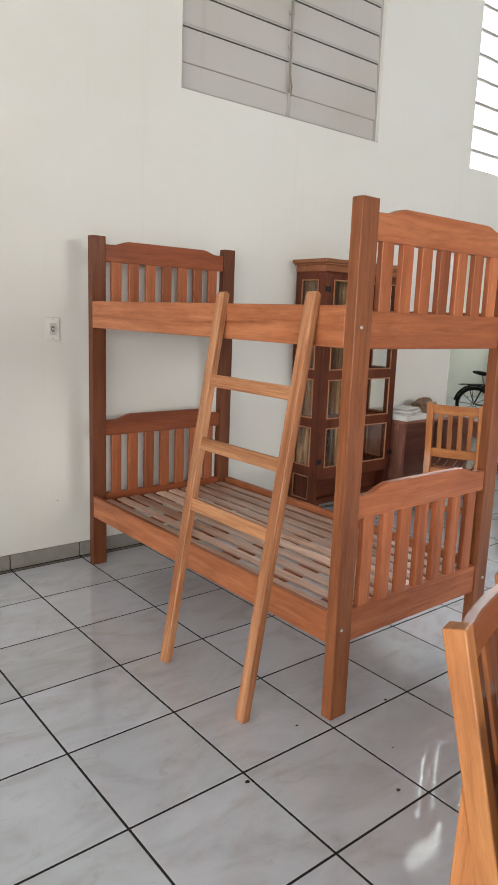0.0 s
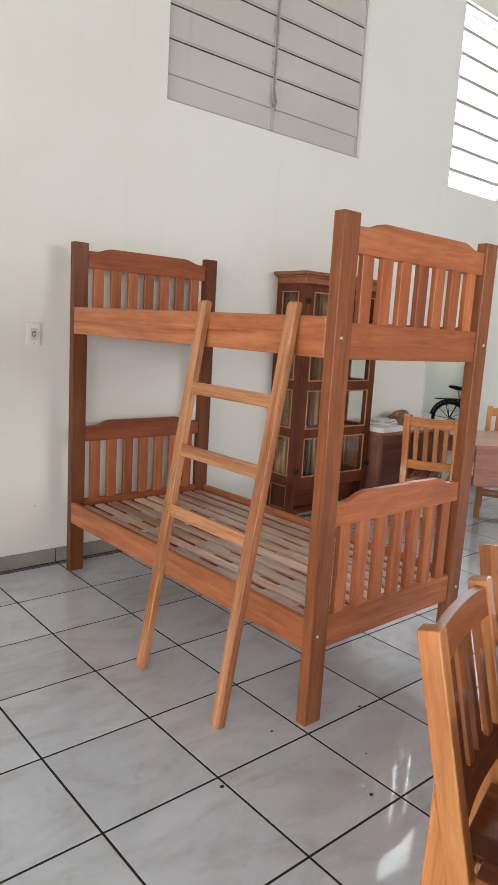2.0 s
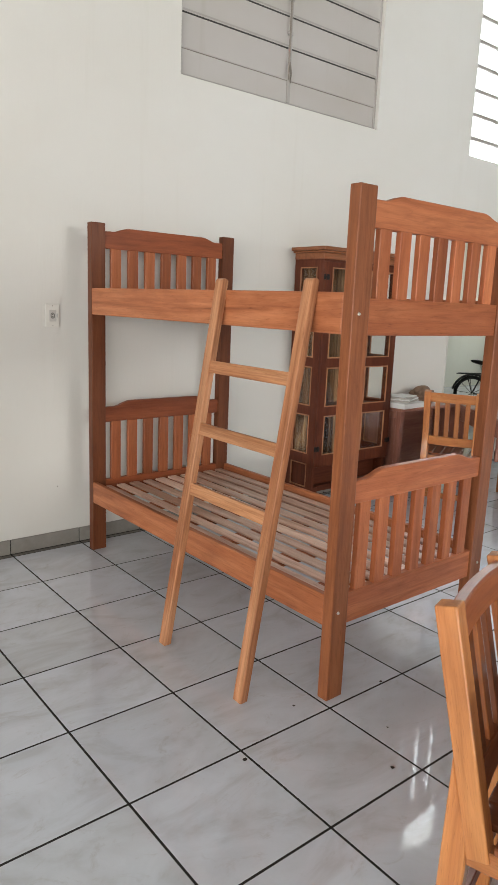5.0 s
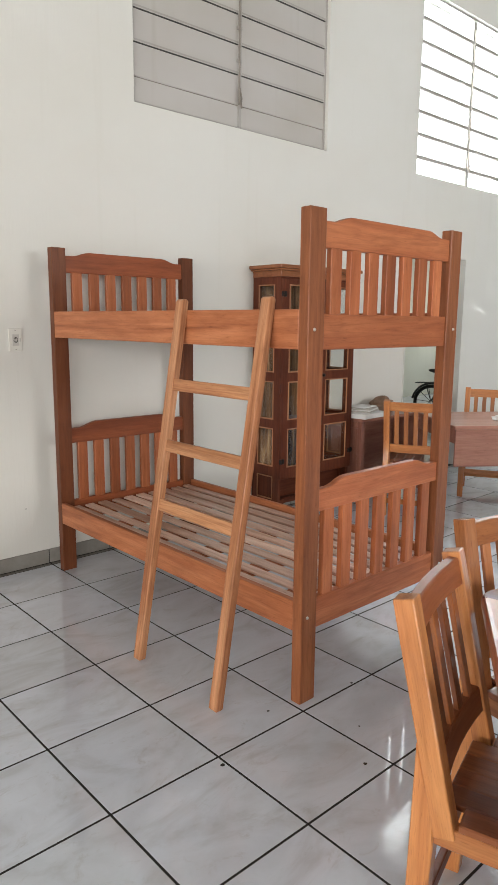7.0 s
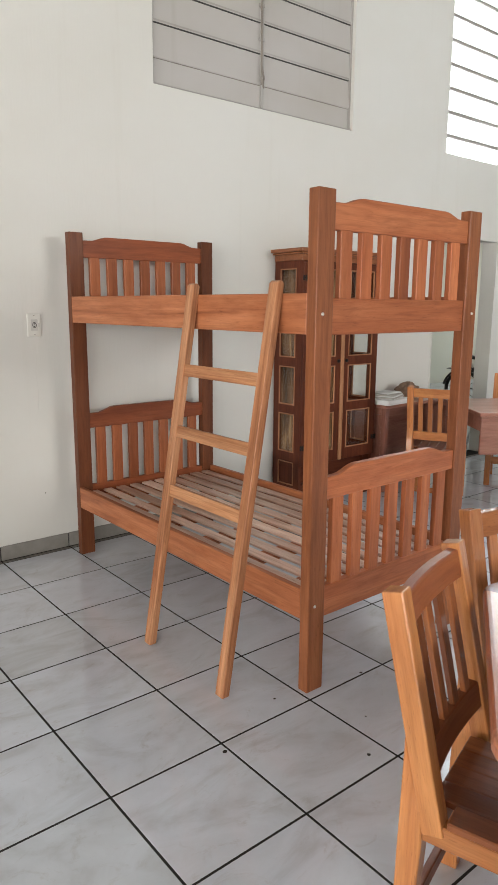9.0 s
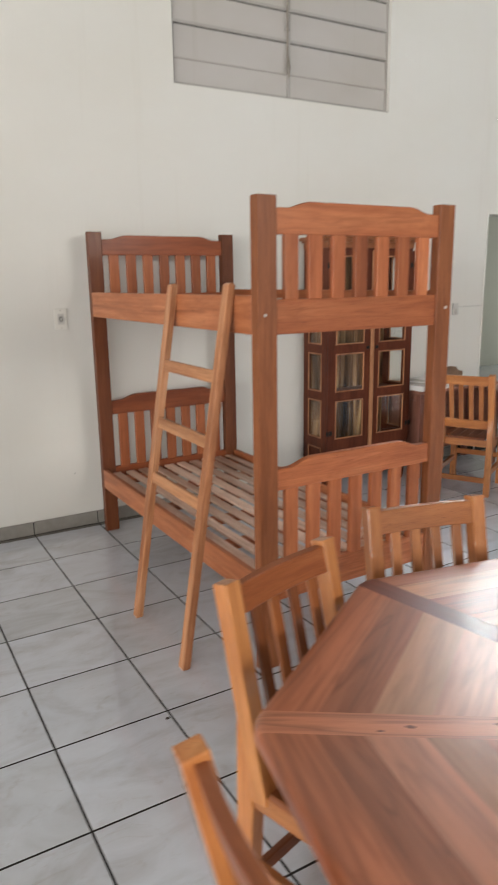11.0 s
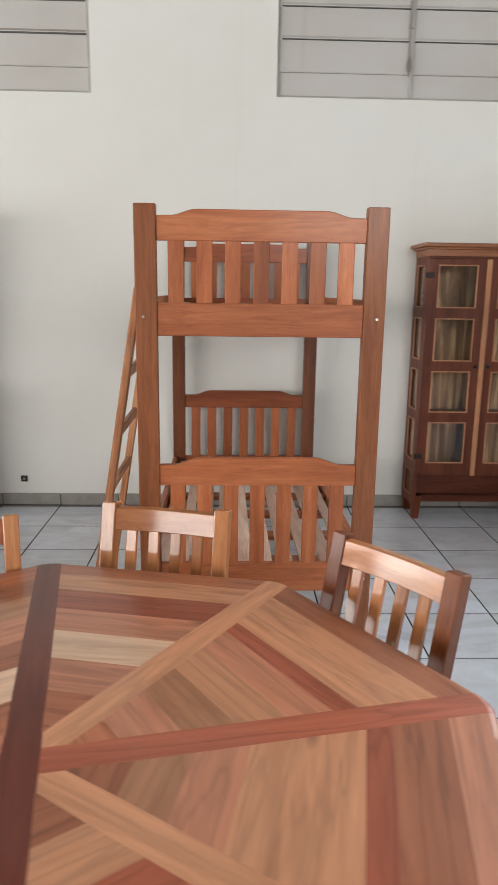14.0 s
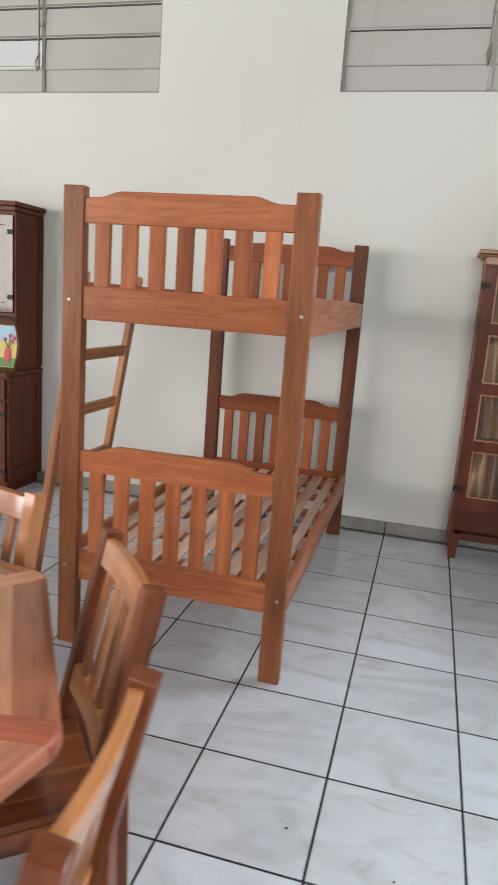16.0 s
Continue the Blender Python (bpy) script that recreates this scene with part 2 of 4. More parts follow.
wall_paint = paint("white_wall_paint", (0.690, 0.683, 0.642), bump=0.5)
# unseen ceiling: kept dark to hold back bounced light
ceiling_paint = paint("grey_ceiling_paint", (0.19, 0.182, 0.170))
back_room_paint = paint("pale_green_wall_paint", (0.70, 0.71, 0.63))
# unseen south and east walls: dark for the same weaker bounce
plain_wall_paint = paint("dark_unseen_wall_paint", (0.21, 0.20, 0.185))
shutter_paint = paint("grey_pane_paint", (0.485, 0.463, 0.438), 0.14, 0.5, 0.12)
frame_paint = paint("grey_window_steel_paint", (0.40, 0.382, 0.357), 0.12, 0.5, 0.1, (0.55, 0.5, 0.42))
white_plastic = paint("white_plastic", (0.72, 0.71, 0.66), 0.05, 0.35, 0.05)


def tile_material():
    n = Nodes("grey_marbled_tile")
    o = n.add("ObjectInfo")
    cloud = n.noise(n.coords((2.4, 5.2, 3), turn=(0, 0, radians(20))), 1.0, 5.0, 0.60, 1.5)
    vein = n.noise(n.coords((3.6, 7.5, 3), turn=(0, 0, radians(28))), 1.0, 8.0, 0.74, 2.6)
    c = n.ramp(cloud, (0.28, (0.545, 0.572, 0.61)), (0.50, (0.66, 0.702, 0.765)), (0.72, (0.725, 0.772, 0.845)))
    c = n.mix(n.ramp(vein, (0.56, (0, 0, 0)), (0.74, (0.48, 0.48, 0.48))), c, (0.42, 0.40, 0.385))
    c = n.mix(1.0, c, n.ramp(o.outputs["Random"], (0, (0.93, 0.93, 0.92)), (1, (1.04, 1.04, 1.05))), "MULTIPLY")
    dust = n.noise(n.coords((5, 5, 5), False), 1.0, 5.0, 0.65)
    rough = n.ramp(dust, (0.3, (0.03, 0.03, 0.03)), (0.75, (0.075, 0.075, 0.075)))
    n.bump(n.noise(n.coords((7, 7, 7)), 1.0, 2.0), 0.06, 0.003)
    return n.finish(c, rough, specular=0.85)


tile = tile_material()


def plain(name, colour, rough=0.5, metal=0.0, grain=30.0, amount=0.25, coat=0.0):
    n = Nodes(name)
    f = n.noise(n.coords((grain,) * 3), 1.0, 4.0, 0.6)
    c = n.mix(n.ramp(f, (0.35, (0, 0, 0)), (0.75, (amount,) * 3)), colour, tuple(0.55 * v for v in colour))
    n.bump(f, 0.08, 0.001)
    return n.finish(c, rough, metal, coat)


grout = plain("dark_grout", (0.014, 0.013, 0.012), 0.9)
base_tile = plain("grey_baseboard_tile", (0.27, 0.255, 0.23), 0.35, 0, 14, 0.5)
strip_tile = plain("dark_grey_cut_tile", (0.19, 0.175, 0.155), 0.4, 0, 9, 0.8)
outlet_grey = plain("aged_plastic", (0.58, 0.565, 0.53), 0.4)
iron = plain("black_iron", (0.025, 0.022, 0.020), 0.5, 0.7)
steel = plain("zinc_bolt", (0.62, 0.60, 0.55), 0.35, 0.9)
black_paint = plain("black_bicycle_paint", (0.018, 0.018, 0.019), 0.35, 0, 20, 0.2, 0.3)
rubber = plain("tyre_rubber", (0.022, 0.022, 0.022), 0.8)
paper = plain("white_paper", (0.78, 0.78, 0.77), 0.8, 0, 12, 0.1)
newsprint = plain("grey_newsprint", (0.50, 0.48, 0.44), 0.85, 0, 40, 0.5)
cloth_brown = plain("brown_bag_cloth", (0.24, 0.15, 0.10), 0.9, 0, 30, 0.6)
# these two also colour the painted shade lines between the window panes
joint_shade_and_ring = plain("grey_joint_shade_and_ring", (0.085, 0.08, 0.075), 0.9)
rod_dirt_and_shade = plain("dirty_brown_steel_and_shade", (0.27, 0.235, 0.20), 0.6, 0, 25, 0.6)
dirt = plain("dark_dirt", (0.03, 0.026, 0.022), 0.9)
wicker = plain("tray_rim", (0.20, 0.12, 0.06), 0.6, 0, 50, 0.5)
art_yellow = plain("yellow_paint_wash", (0.74, 0.60, 0.18), 0.6, 0, 9, 0.5)
art_blue = plain("blue_paint_wash", (0.42, 0.62, 0.74), 0.6, 0, 9, 0.5)
art_red = plain("red_petal_paint", (0.62, 0.05, 0.09), 0.5, 0, 20, 0.3)
art_green = plain("green_stem_paint", (0.12, 0.28, 0.07), 0.6, 0, 20, 0.3)


def glass_material(name, tint, rough=0.0):
    n = Nodes(name)
    n.b.inputs["Transmission Weight"].default_value = 1.0
    n.b.inputs["IOR"].default_value = 1.3
    f = n.noise(n.coords((20, 20, 20)), 1.0, 3.0)
    r = n.ramp(f, (0.3, (rough,) * 3), (0.8, (rough + 0.03,) * 3))
    return n.finish(tint, r)


glass = glass_material("clear_glass", (0.94, 0.96, 0.95))


haze = bpy.data.materials.new("bright_haze")
haze.use_nodes = True
haze.node_tree.nodes["Principled BSDF"].inputs["Base Color"].default_value = (0.8, 0.8, 0.8, 1)
haze.node_tree.nodes["Principled BSDF"].inputs["Emission Color"].default_value = (1.0, 0.98, 0.96, 1)
haze.node_tree.nodes["Principled BSDF"].inputs["Emission Strength"].default_value = 0.9


# ---- building blocks ----
def part(name, bm, material, parent=None, label="", smooth=False):
    """Links a bmesh as one mesh object under a thing or a part."""
    me = bpy.data.meshes.new(name)
    bmesh.ops.recalc_face_normals(bm, faces=bm.faces)
    bm.to_mesh(me)
    bm.free()
    me.materials.append(material)
    if smooth:
        me.shade_smooth()
        me.set_sharp_from_angle(angle=radians(32))
    ob = new(name, me)
    ob.parent = parent
    if label:
        ob["label"] = label
    return ob


def thing(name, m, label, category, group="", kind=""):
    ob = new(name)
    ob.empty_display_size = 0.1
    ob.matrix_world = m
    return tagged(ob, label, category, group, kind)


def box(x0, x1, y0, y1, z0, z1, bevel=0.0, bm=None, segments=1):
    """A box between two corners, its edges broken by a bevel; added to bm if given."""
    b = bmesh.new()
    bmesh.ops.create_cube(b, size=1.0)
    for v in b.verts:
        v.co = Vector(((x0 + x1) / 2 + v.co.x * (x1 - x0), (y0 + y1) / 2 + v.co.y * (y1 - y0), (z0 + z1) / 2 + v.co.z * (z1 - z0)))
    if bevel:
        bmesh.ops.bevel(b, geom=b.edges[:], offset=bevel, segments=segments, affect="EDGES", profile=0.5)
    return b if bm is None else merge(bm, b)


def merge(bm, b):
    me = bpy.data.meshes.new("join")
    b.to_mesh(me)
    b.free()
    bm.from_mesh(me)
    bpy.data.meshes.remove(me)
    return bm


def prism(points, direction, depth, bevel=0.0, segments=1):
    """A flat outline of 3D points pushed out along a direction."""
    b = bmesh.new()
    lo = [b.verts.new(p) for p in points]
    f = b.faces.new(lo)
    r = bmesh.ops.extrude_face_region(b, geom=[f])
    bmesh.ops.translate(b, verts=[g for g in r["geom"] if isinstance(g, bmesh.types.BMVert)], vec=Vector(direction) * depth)
    if bevel:
        bmesh.ops.recalc_face_normals(b, faces=b.faces)
        bmesh.ops.bevel(b, geom=b.edges[:], offset=bevel, segments=segments, affect="EDGES", profile=0.5)
    return b


def tube(path, radius, sides=8, closed=False):
    """A round bar along a list of points."""
    b = bmesh.new()
    pts = [Vector(p) for p in path]
    n = len(pts)
    rings = []
    up = Vector((0.13, 0.31, 0.94))
    for i, p in enumerate(pts):
        a = pts[(i - 1) % n] if closed or i else p
        c = pts[(i + 1) % n] if closed or i < n - 1 else p
        d = (c - a).normalized()
        s = d.cross(up).normalized()
        t = d.cross(s).normalized()
        rings.append([b.verts.new(p + radius * (math.cos(k * math.tau / sides) * s + math.sin(k * math.tau / sides) * t)) for k in range(sides)])
    for i in range(n if closed else n - 1):
        q, w = rings[i], rings[(i + 1) % n]
        for k in range(sides):
            b.faces.new((q[k], q[(k + 1) % sides], w[(k + 1) % sides], w[k]))
    if not closed:
        b.faces.new(rings[0][::-1])
        b.faces.new(rings[-1])
    return b


def bolt_head(centre, normal, radius=0.007, deep=0.005):
    b = bmesh.new()
    m = Vector(normal).to_track_quat("Z", "Y").to_matrix().to_4x4()
    bmesh.ops.create_cone(b, cap_ends=True, segments=14, radius1=radius, radius2=radius * 0.65, depth=deep, matrix=Matrix.Translation(centre) @ m)
    return b


def slab(x0, x1, y0, y1, z0, z1, holes, along="x"):
    """A wall with openings cut through it: the cells of a grid less the holes (a0, a1, z0, z1), as one mesh."""
    a0, a1 = (x0, x1) if along == "x" else (y0, y1)
    xs = sorted({a0, a1, *[h[0] for h in holes], *[h[1] for h in holes]})
    zs = sorted({z0, z1, *[h[2] for h in holes], *[h[3] for h in holes]})
    solid = [[not any(h[0] - 1e-6 < (p + q) / 2 < h[1] + 1e-6 and h[2] - 1e-6 < (r + s) / 2 < h[3] + 1e-6 for h in holes) for r, s in zip(zs, zs[1:])] for p, q in zip(xs, xs[1:])]
    b = bmesh.new()
    t0, t1 = (y0, y1) if along == "x" else (x0, x1)

    def vert(a, t, z):
        return b.verts.new((a, t, z) if along == "x" else (t, a, z))

    def quad(*c):
        b.faces.new([vert(*p) for p in c])

    nx, nz = len(xs) - 1, len(zs) - 1
    for i in range(nx):
        for j in range(nz):
            if not solid[i][j]:
                continue
            p, q, r, s = xs[i], xs[i + 1], zs[j], zs[j + 1]
            quad((p, t0, r), (q, t0, r), (q, t0, s), (p, t0, s))
            quad((p, t1, r), (p, t1, s), (q, t1, s), (q, t1, r))
            if i == 0 or not solid[i - 1][j]:
                quad((p, t0, r), (p, t0, s), (p, t1, s), (p, t1, r))
            if i == nx - 1 or not solid[i + 1][j]:
                quad((q, t0, r), (q, t1, r), (q, t1, s), (q, t0, s))
            if j == 0 or not solid[i][j - 1]:
                quad((p, t0, r), (p, t1, r), (q, t1, r), (q, t0, r))
            if j == nz - 1 or not solid[i][j + 1]:
                quad((p, t0, s), (q, t0, s), (q, t1, s), (p, t1, s))
    bmesh.ops.remove_doubles(b, verts=b.verts, dist=1e-5)
    return b


# ---- the room ----
WALL = 3.81
WX0, WX1, WY0, TOP = -14.0, 11.6, -5.5, 4.9
WINDOWS = [(-0.555, 1.24), (2.468, 4.265), (5.49, 7.29), (8.51, 10.31)]
WZ0, WZ1 = 2.845, 4.40
DOOR = (5.44, 6.42, 0.0, 2.14)
PITCH, GX, GY = 0.43, 1.343, 1.609


def structure(name, bm, material, label, category):
    return tagged(part(name, bm, material), label, category, kind="structure")


structure("wall_north", slab(WX0 - 0.15, WX1 + 0.15, WALL, WALL + 0.16, 0, TOP, [(a, b, WZ0, WZ1) for a, b in WINDOWS] + [DOOR]), wall_paint, "white painted plaster wall with high windows and a doorway", "wall")
structure("wall_west", slab(WX0 - 0.15, WX0, WY0, WALL, 0, TOP, [(-5.15, 3.30, 0.12, 2.72)], "y"), wall_paint, "white painted wall with a wide entrance", "wall")
structure("wall_east", slab(WX1, WX1 + 0.15, WY0, WALL, 0, TOP, [], "y"), plain_wall_paint, "plain grey painted wall closing the room", "wall")
structure("wall_south", slab(WX0 - 0.15, WX1 + 0.15, WY0 - 0.15, WY0, 0, TOP, [(-13.5, -1.7, 0.92, 3.28)] + [(x - 0.68, x + 0.68, 2.10, 3.60) for x in (3.75, 5.15)]), plain_wall_paint, "grey painted wall with a long row of windows and two added fill openings", "wall")
structure("ceiling", box(WX0 - 0.15, WX1 + 0.15, WY0 - 0.15, WALL + 0.16, TOP, TOP + 0.1), ceiling_paint, "plain grey ceiling", "ceiling")
# the space behind the doorway
structure("back_room_wall_west", box(4.6, 4.75, WALL + 0.16, 8.2, 0, 3.0), back_room_paint, "pale green painted wall behind the doorway", "wall")
structure("back_room_wall_north", box(4.6, 13.6, 8.2, 8.35, 0, 3.0), back_room_paint, "pale green painted wall behind the doorway", "wall")
structure("back_room_wall_east", slab(13.45, 13.6, WALL + 0.16, 8.2, 0, 3.0, [(5.3, 7.7, 1.0, 2.8)], "y"), back_room_paint, "unseen pale green wall with an added opening for light", "wall")
structure("back_room_wall_south", box(WX1 + 0.15, 13.6, WALL, WALL + 0.16, 0, 3.0), back_room_paint, "pale green painted wall behind the doorway", "wall")
structure("back_room_ceiling", box(4.6, 13.6, WALL + 0.16, 8.35, 3.0, 3.1), ceiling_paint, "plain dark ceiling of the back room", "ceiling")
structure("back_room_floor", box(4.6, 13.6, WALL + 0.16, 8.35, -0.1, -0.002), tile, "light grey tiled floor behind the doorway", "floor")
structure("backdrop", box(-14, 4.4, 12, 12.1, -0.25, 12), haze, "pale hazy daylight outside the window", "backdrop")
structure("ground", box(-60, 60, -60, 60, -0.35, -0.25), plain("outside_ground", (0.24, 0.21, 0.17), 0.9, 0, 2, 0.5), "bare ground outside the building", "ground")


# ---- louvre windows ----
def louvre_window(name, x0, x1, clear_panes, label, bar=None, gap=0.0058):
    bar = bar or frame_paint
    w = thing(name, pose(x0, WALL + 0.040, WZ0), label, "window", kind="structure")
    wide, high = x1 - x0, WZ1 - WZ0
    f = bmesh.new()
    for a in ((0, 0.022, 0, high), (wide - 0.022, wide, 0, high), (0.022, wide - 0.022, 0, 0.018), (0.022, wide - 0.022, high - 0.02, high)):
        box(a[0], a[1], -0.012, 0.022, a[2], a[3], 0.003, f)
    part("window_frame", f, frame_paint, w)
    mh = 0.026 if clear_panes == "all" else 0.014
    part("mullion", box(wide / 2 - mh, wide / 2 + mh, -0.014, 0.02, 0.018, high - 0.02, 0.003), bar, w)
    rows = [0.018, 0.168] + [0.168 + (high - 0.188) / 7 * k for k in range(1, 8)]
    for r, (z0, z1) in enumerate(zip(rows, rows[1:])):
        for c, (p, q) in enumerate(((0.022, wide / 2 - 0.014), (wide / 2 + 0.014, wide - 0.022))):
            clear = clear_panes == "all" or (r, c) in clear_panes
            b = box(p - 0.004, q + 0.004, -0.002, 0.002, z0 + 0.002, z1 - 0.004)
            tilt = 0.0 if r == 0 else -0.055
            bmesh.ops.rotate(b, verts=b.verts, cent=(0, 0, z1), matrix=Matrix.Rotation(tilt, 3, "X"))
            pane = part("pane", b, glass if clear else shutter_paint, w, "clear glass pane" if clear else "")
            pane.visible_shadow = not clear
            if r and clear_panes == "all":
                part("glazing_bar", box(p, q, -0.016, 0.014, z0 - 0.018, z0 + 0.014, 0.003), frame_paint, w)
            elif r == 1:
                part("glazing_bar", box(p, q, -0.012, 0.010, z0 - 0.006, z0 + 0.018, 0.004), shutter_paint, w)
                # thin strips paint the shade lines along the lowest bar
                for dz in (-0.0085, 0.0185):
                    part("joint", box(p + 0.003, q - 0.003, -0.0085, 0.004, z0 + dz, z0 + dz + 0.0022), rod_dirt_and_shade, w, "painted shade line beside the bar")
            elif r:
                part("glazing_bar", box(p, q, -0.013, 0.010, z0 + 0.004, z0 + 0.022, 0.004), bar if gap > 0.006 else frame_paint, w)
                # dark strips stand in for the shade under the pane and above the bar
                part("joint", box(p + 0.003, q - 0.003, -0.0105, 0.004, z0 + 0.0038 - gap, z0 + 0.0038), joint_shade_and_ring, w, "painted shade line under the pane")
                part("joint", box(p + 0.003, q - 0.003, -0.0085, 0.004, z0 + 0.0222, z0 + 0.0240), rod_dirt_and_shade, w, "painted shade line above the bar")
    part("operating_rod", box(wide / 2 - 0.030, wide / 2 - 0.020, -0.040, -0.028, 0.16, high - 0.1, 0.002), rod_dirt_and_shade, w, "dirty brown operating rod")
    lever = tube([(wide / 2 - 0.025, -0.034, 0.26), (wide / 2 - 0.040, -0.05, 0.20), (wide / 2 - 0.025, -0.055, 0.135), (wide / 2 - 0.012, -0.045, 0.20), (wide / 2 - 0.02, -0.034, 0.27)], 0.006, 6)
    part("lever", lever, rod_dirt_and_shade, w)
    part("window_sill", box(0.002, wide - 0.002, -0.030, -0.0125, 0.0005, 0.007, 0.002), wall_paint if clear_panes == "all" else frame_paint, w)
    for z in (0.45, 0.66, 0.87, 1.08):
        part("link_clip", box(wide / 2 - 0.036, wide / 2 + 0.004, -0.030, -0.014, z - 0.012, z + 0.012, 0.002), frame_paint, w)
    return w


louvre_window("window_1", *WINDOWS[0], {(1, 0)}, "closed steel louvre window with grey painted panes, one clear pane and soiled bars", rod_dirt_and_shade, 0.011)
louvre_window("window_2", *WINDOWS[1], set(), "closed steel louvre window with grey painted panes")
for k in (2, 3):
    louvre_window(f"window_{k + 1}", *WINDOWS[k], "all", "steel louvre window with clear panes, bright with daylight")

# ---- doorway trim ----
structure("trim", slab(DOOR[0] - 0.012, DOOR[1] + 0.012, WALL - 0.006, WALL + 0.0, 0, 2.155, [(DOOR[0], DOOR[1], 0, 2.14)]), wall_paint, "white painted edge round the doorway", "trim")


# ---- bunk bed ----
BX0, BX1, BY0, BY1 = 1.790, 2.787, 1.650, 3.660
PW, PD = 0.086, 0.050


def arched_rail(x0, x1, y0, y1, z0, z_end, z_mid, run):
    """A rail whose upper edge rises near both ends to a long raised middle."""
    pts = [(x0, y0, z0), (x1, y0, z0), (x1, y0, z_end)]
    n = 8
    pts += [(x1 - run * (0.3 + 0.7 * k / n), y0, z_end + (z_mid - z_end) * (0.5 - 0.5 * math.cos(math.pi * k / n))) for k in range(1, n + 1)]
    pts += [(x0 + run * (0.3 + 0.7 * k / n), y0, z_end + (z_mid - z_end) * (0.5 - 0.5 * math.cos(math.pi * k / n))) for k in range(n, 0, -1)]
    pts.append((x0, y0, z_end))
    return prism(pts, (0, 1, 0), y1 - y0, 0.003)


def bunk_bed():
    w, l = BX1 - BX0, BY1 - BY0
    bed = thing("bunk_bed", pose((BX0 + BX1) / 2 - 0.009, (BY0 + BY1) / 2, 0, 0, 0, 0.5), "reddish varnished wooden bunk bed without mattresses, beside the wall", "bunk bed")
    hx, hy = w / 2, l / 2
    for sx in (-1, 1):
        for sy in (-1, 1):
            x0 = sx * hx - (PW if sx > 0 else 0)
            y0 = sy * hy - (PD if sy > 0 else 0)
            post = part("post", box(x0, x0 + PW, y0, y0 + PD, 0, 1.904, 0.004, segments=2), post_z if sy < 0 else post_shaded, bed)
            if sy < 0:
                for z in (1.475, 0.361):
                    part("bolt", bolt_head((sx * (hx - 0.032), y0 - 0.002, z), (0, -1, 0)), steel, post, "bright zinc bolt head")
    ix = hx - PW
    for sy in (-1, 1):
        yc = sy * (hy - PD / 2)
        y0, y1 = yc - 0.016, yc + 0.016
        # the wall end takes the copies with shade in their colour
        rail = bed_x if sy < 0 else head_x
        part("top_rail", arched_rail(-ix, ix, y0, y1, 1.768, 1.862, 1.887, 0.16), rail, bed)
        part("upper_rail", box(-ix, ix, y0, y1, 1.400, 1.531, 0.003), rail, bed)
        part("middle_rail", arched_rail(-ix, ix, y0, y1, 0.778, 0.866, 0.897, 0.18), rail, bed)
        part("lower_rail", box(-ix, ix, y0, y1, 0.299, 0.428, 0.003), rail, bed)
        for k in range(7):
            xc = (k - 3) * 0.1125
            for z0, z1 in ((1.528, 1.772), (0.425, 0.783)):
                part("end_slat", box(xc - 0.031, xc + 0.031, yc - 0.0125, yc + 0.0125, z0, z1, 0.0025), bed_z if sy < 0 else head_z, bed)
    for sx in (-1, 1):
        x0, x1 = sorted((sx * hx, sx * (hx - 0.028)))
        for z0, z1 in ((0.300, 0.425), (1.402, 1.548)):
            part("side_rail", box(x0, x1, -hy + PD, hy - PD, z0, z1, 0.003), bed_y, bed)
            xi = sx * (hx - 0.028)
            a, b = sorted((xi, xi - sx * 0.028))
            part("slat_ledge", box(a, b, -hy + PD, hy - PD, z0 + 0.012, z0 + 0.045, 0.002), bed_y, bed)
    for z in (0.362, 1.466):
        for k in range(6):
            y = -hy + 0.17 + k * (l - 0.34) / 5
            part("cross_bar", box(-hx + 0.03, hx - 0.03, y - 0.045, y + 0.045, z, z + 0.022, 0.002), bed_x, bed)
        rnd = random.Random(7 + int(z * 10))
        n = 10 if z < 1 else 7
        span = w - 0.07
        for k in range(n):
            xc = -span / 2 + span / n * (k + 0.5)
            half = 0.0295 + rnd.uniform(-0.004, 0.004)
            part("bed_slat", box(xc - half, xc + half, -hy + 0.055 + rnd.uniform(0, 0.01), hy - 0.055 - rnd.uniform(0, 0.012), z + 0.0222, z + 0.035, 0.003), slat_y, bed)
    return bed


bunk_bed()


# ---- ladder ----
def ladder():
    """Leans on the upper side rail; its own z runs up along the rails."""
    foot, head = Vector((1.522, 2.117, 0.0)), Vector((1.780, 2.131, 1.595))
    lean = math.degrees(math.atan2(head.x - foot.x, head.z))
    long = (head - foot).length
    m = Matrix.Translation(foot) @ pose(0, 0, 0, 0, lean, 0) @ pose(0, 0, 0, 0, 0, 90)
    l = thing("ladder", m, "light orange wooden ladder leaning on the bunk bed", "ladder")
    for sx in (-1, 1):
        x = sx * 0.272
        pts = [(x - 0.025, -0.017, 0.004), (x - 0.025, 0.017, -0.002), (x - 0.025, 0.017, long - 0.010), (x - 0.025, 0.006, long), (x - 0.025, -0.006, long), (x - 0.025, -0.017, long - 0.008)]
        part("ladder_rail", prism(pts, (1, 0, 0), 0.050, 0.004, 2), ladder_z, l)
    for z in (0.712, 0.975, 1.243):
        part("rung", box(-0.250, 0.250, -0.010, 0.011, z - 0.026, z + 0.026, 0.003), ladder_x, l)
    return l


ladder()


# ---- octagonal table ----
TX, TY, TR, TPH, TZ = 1.806, -0.066, 0.911, 11.1, 0.781


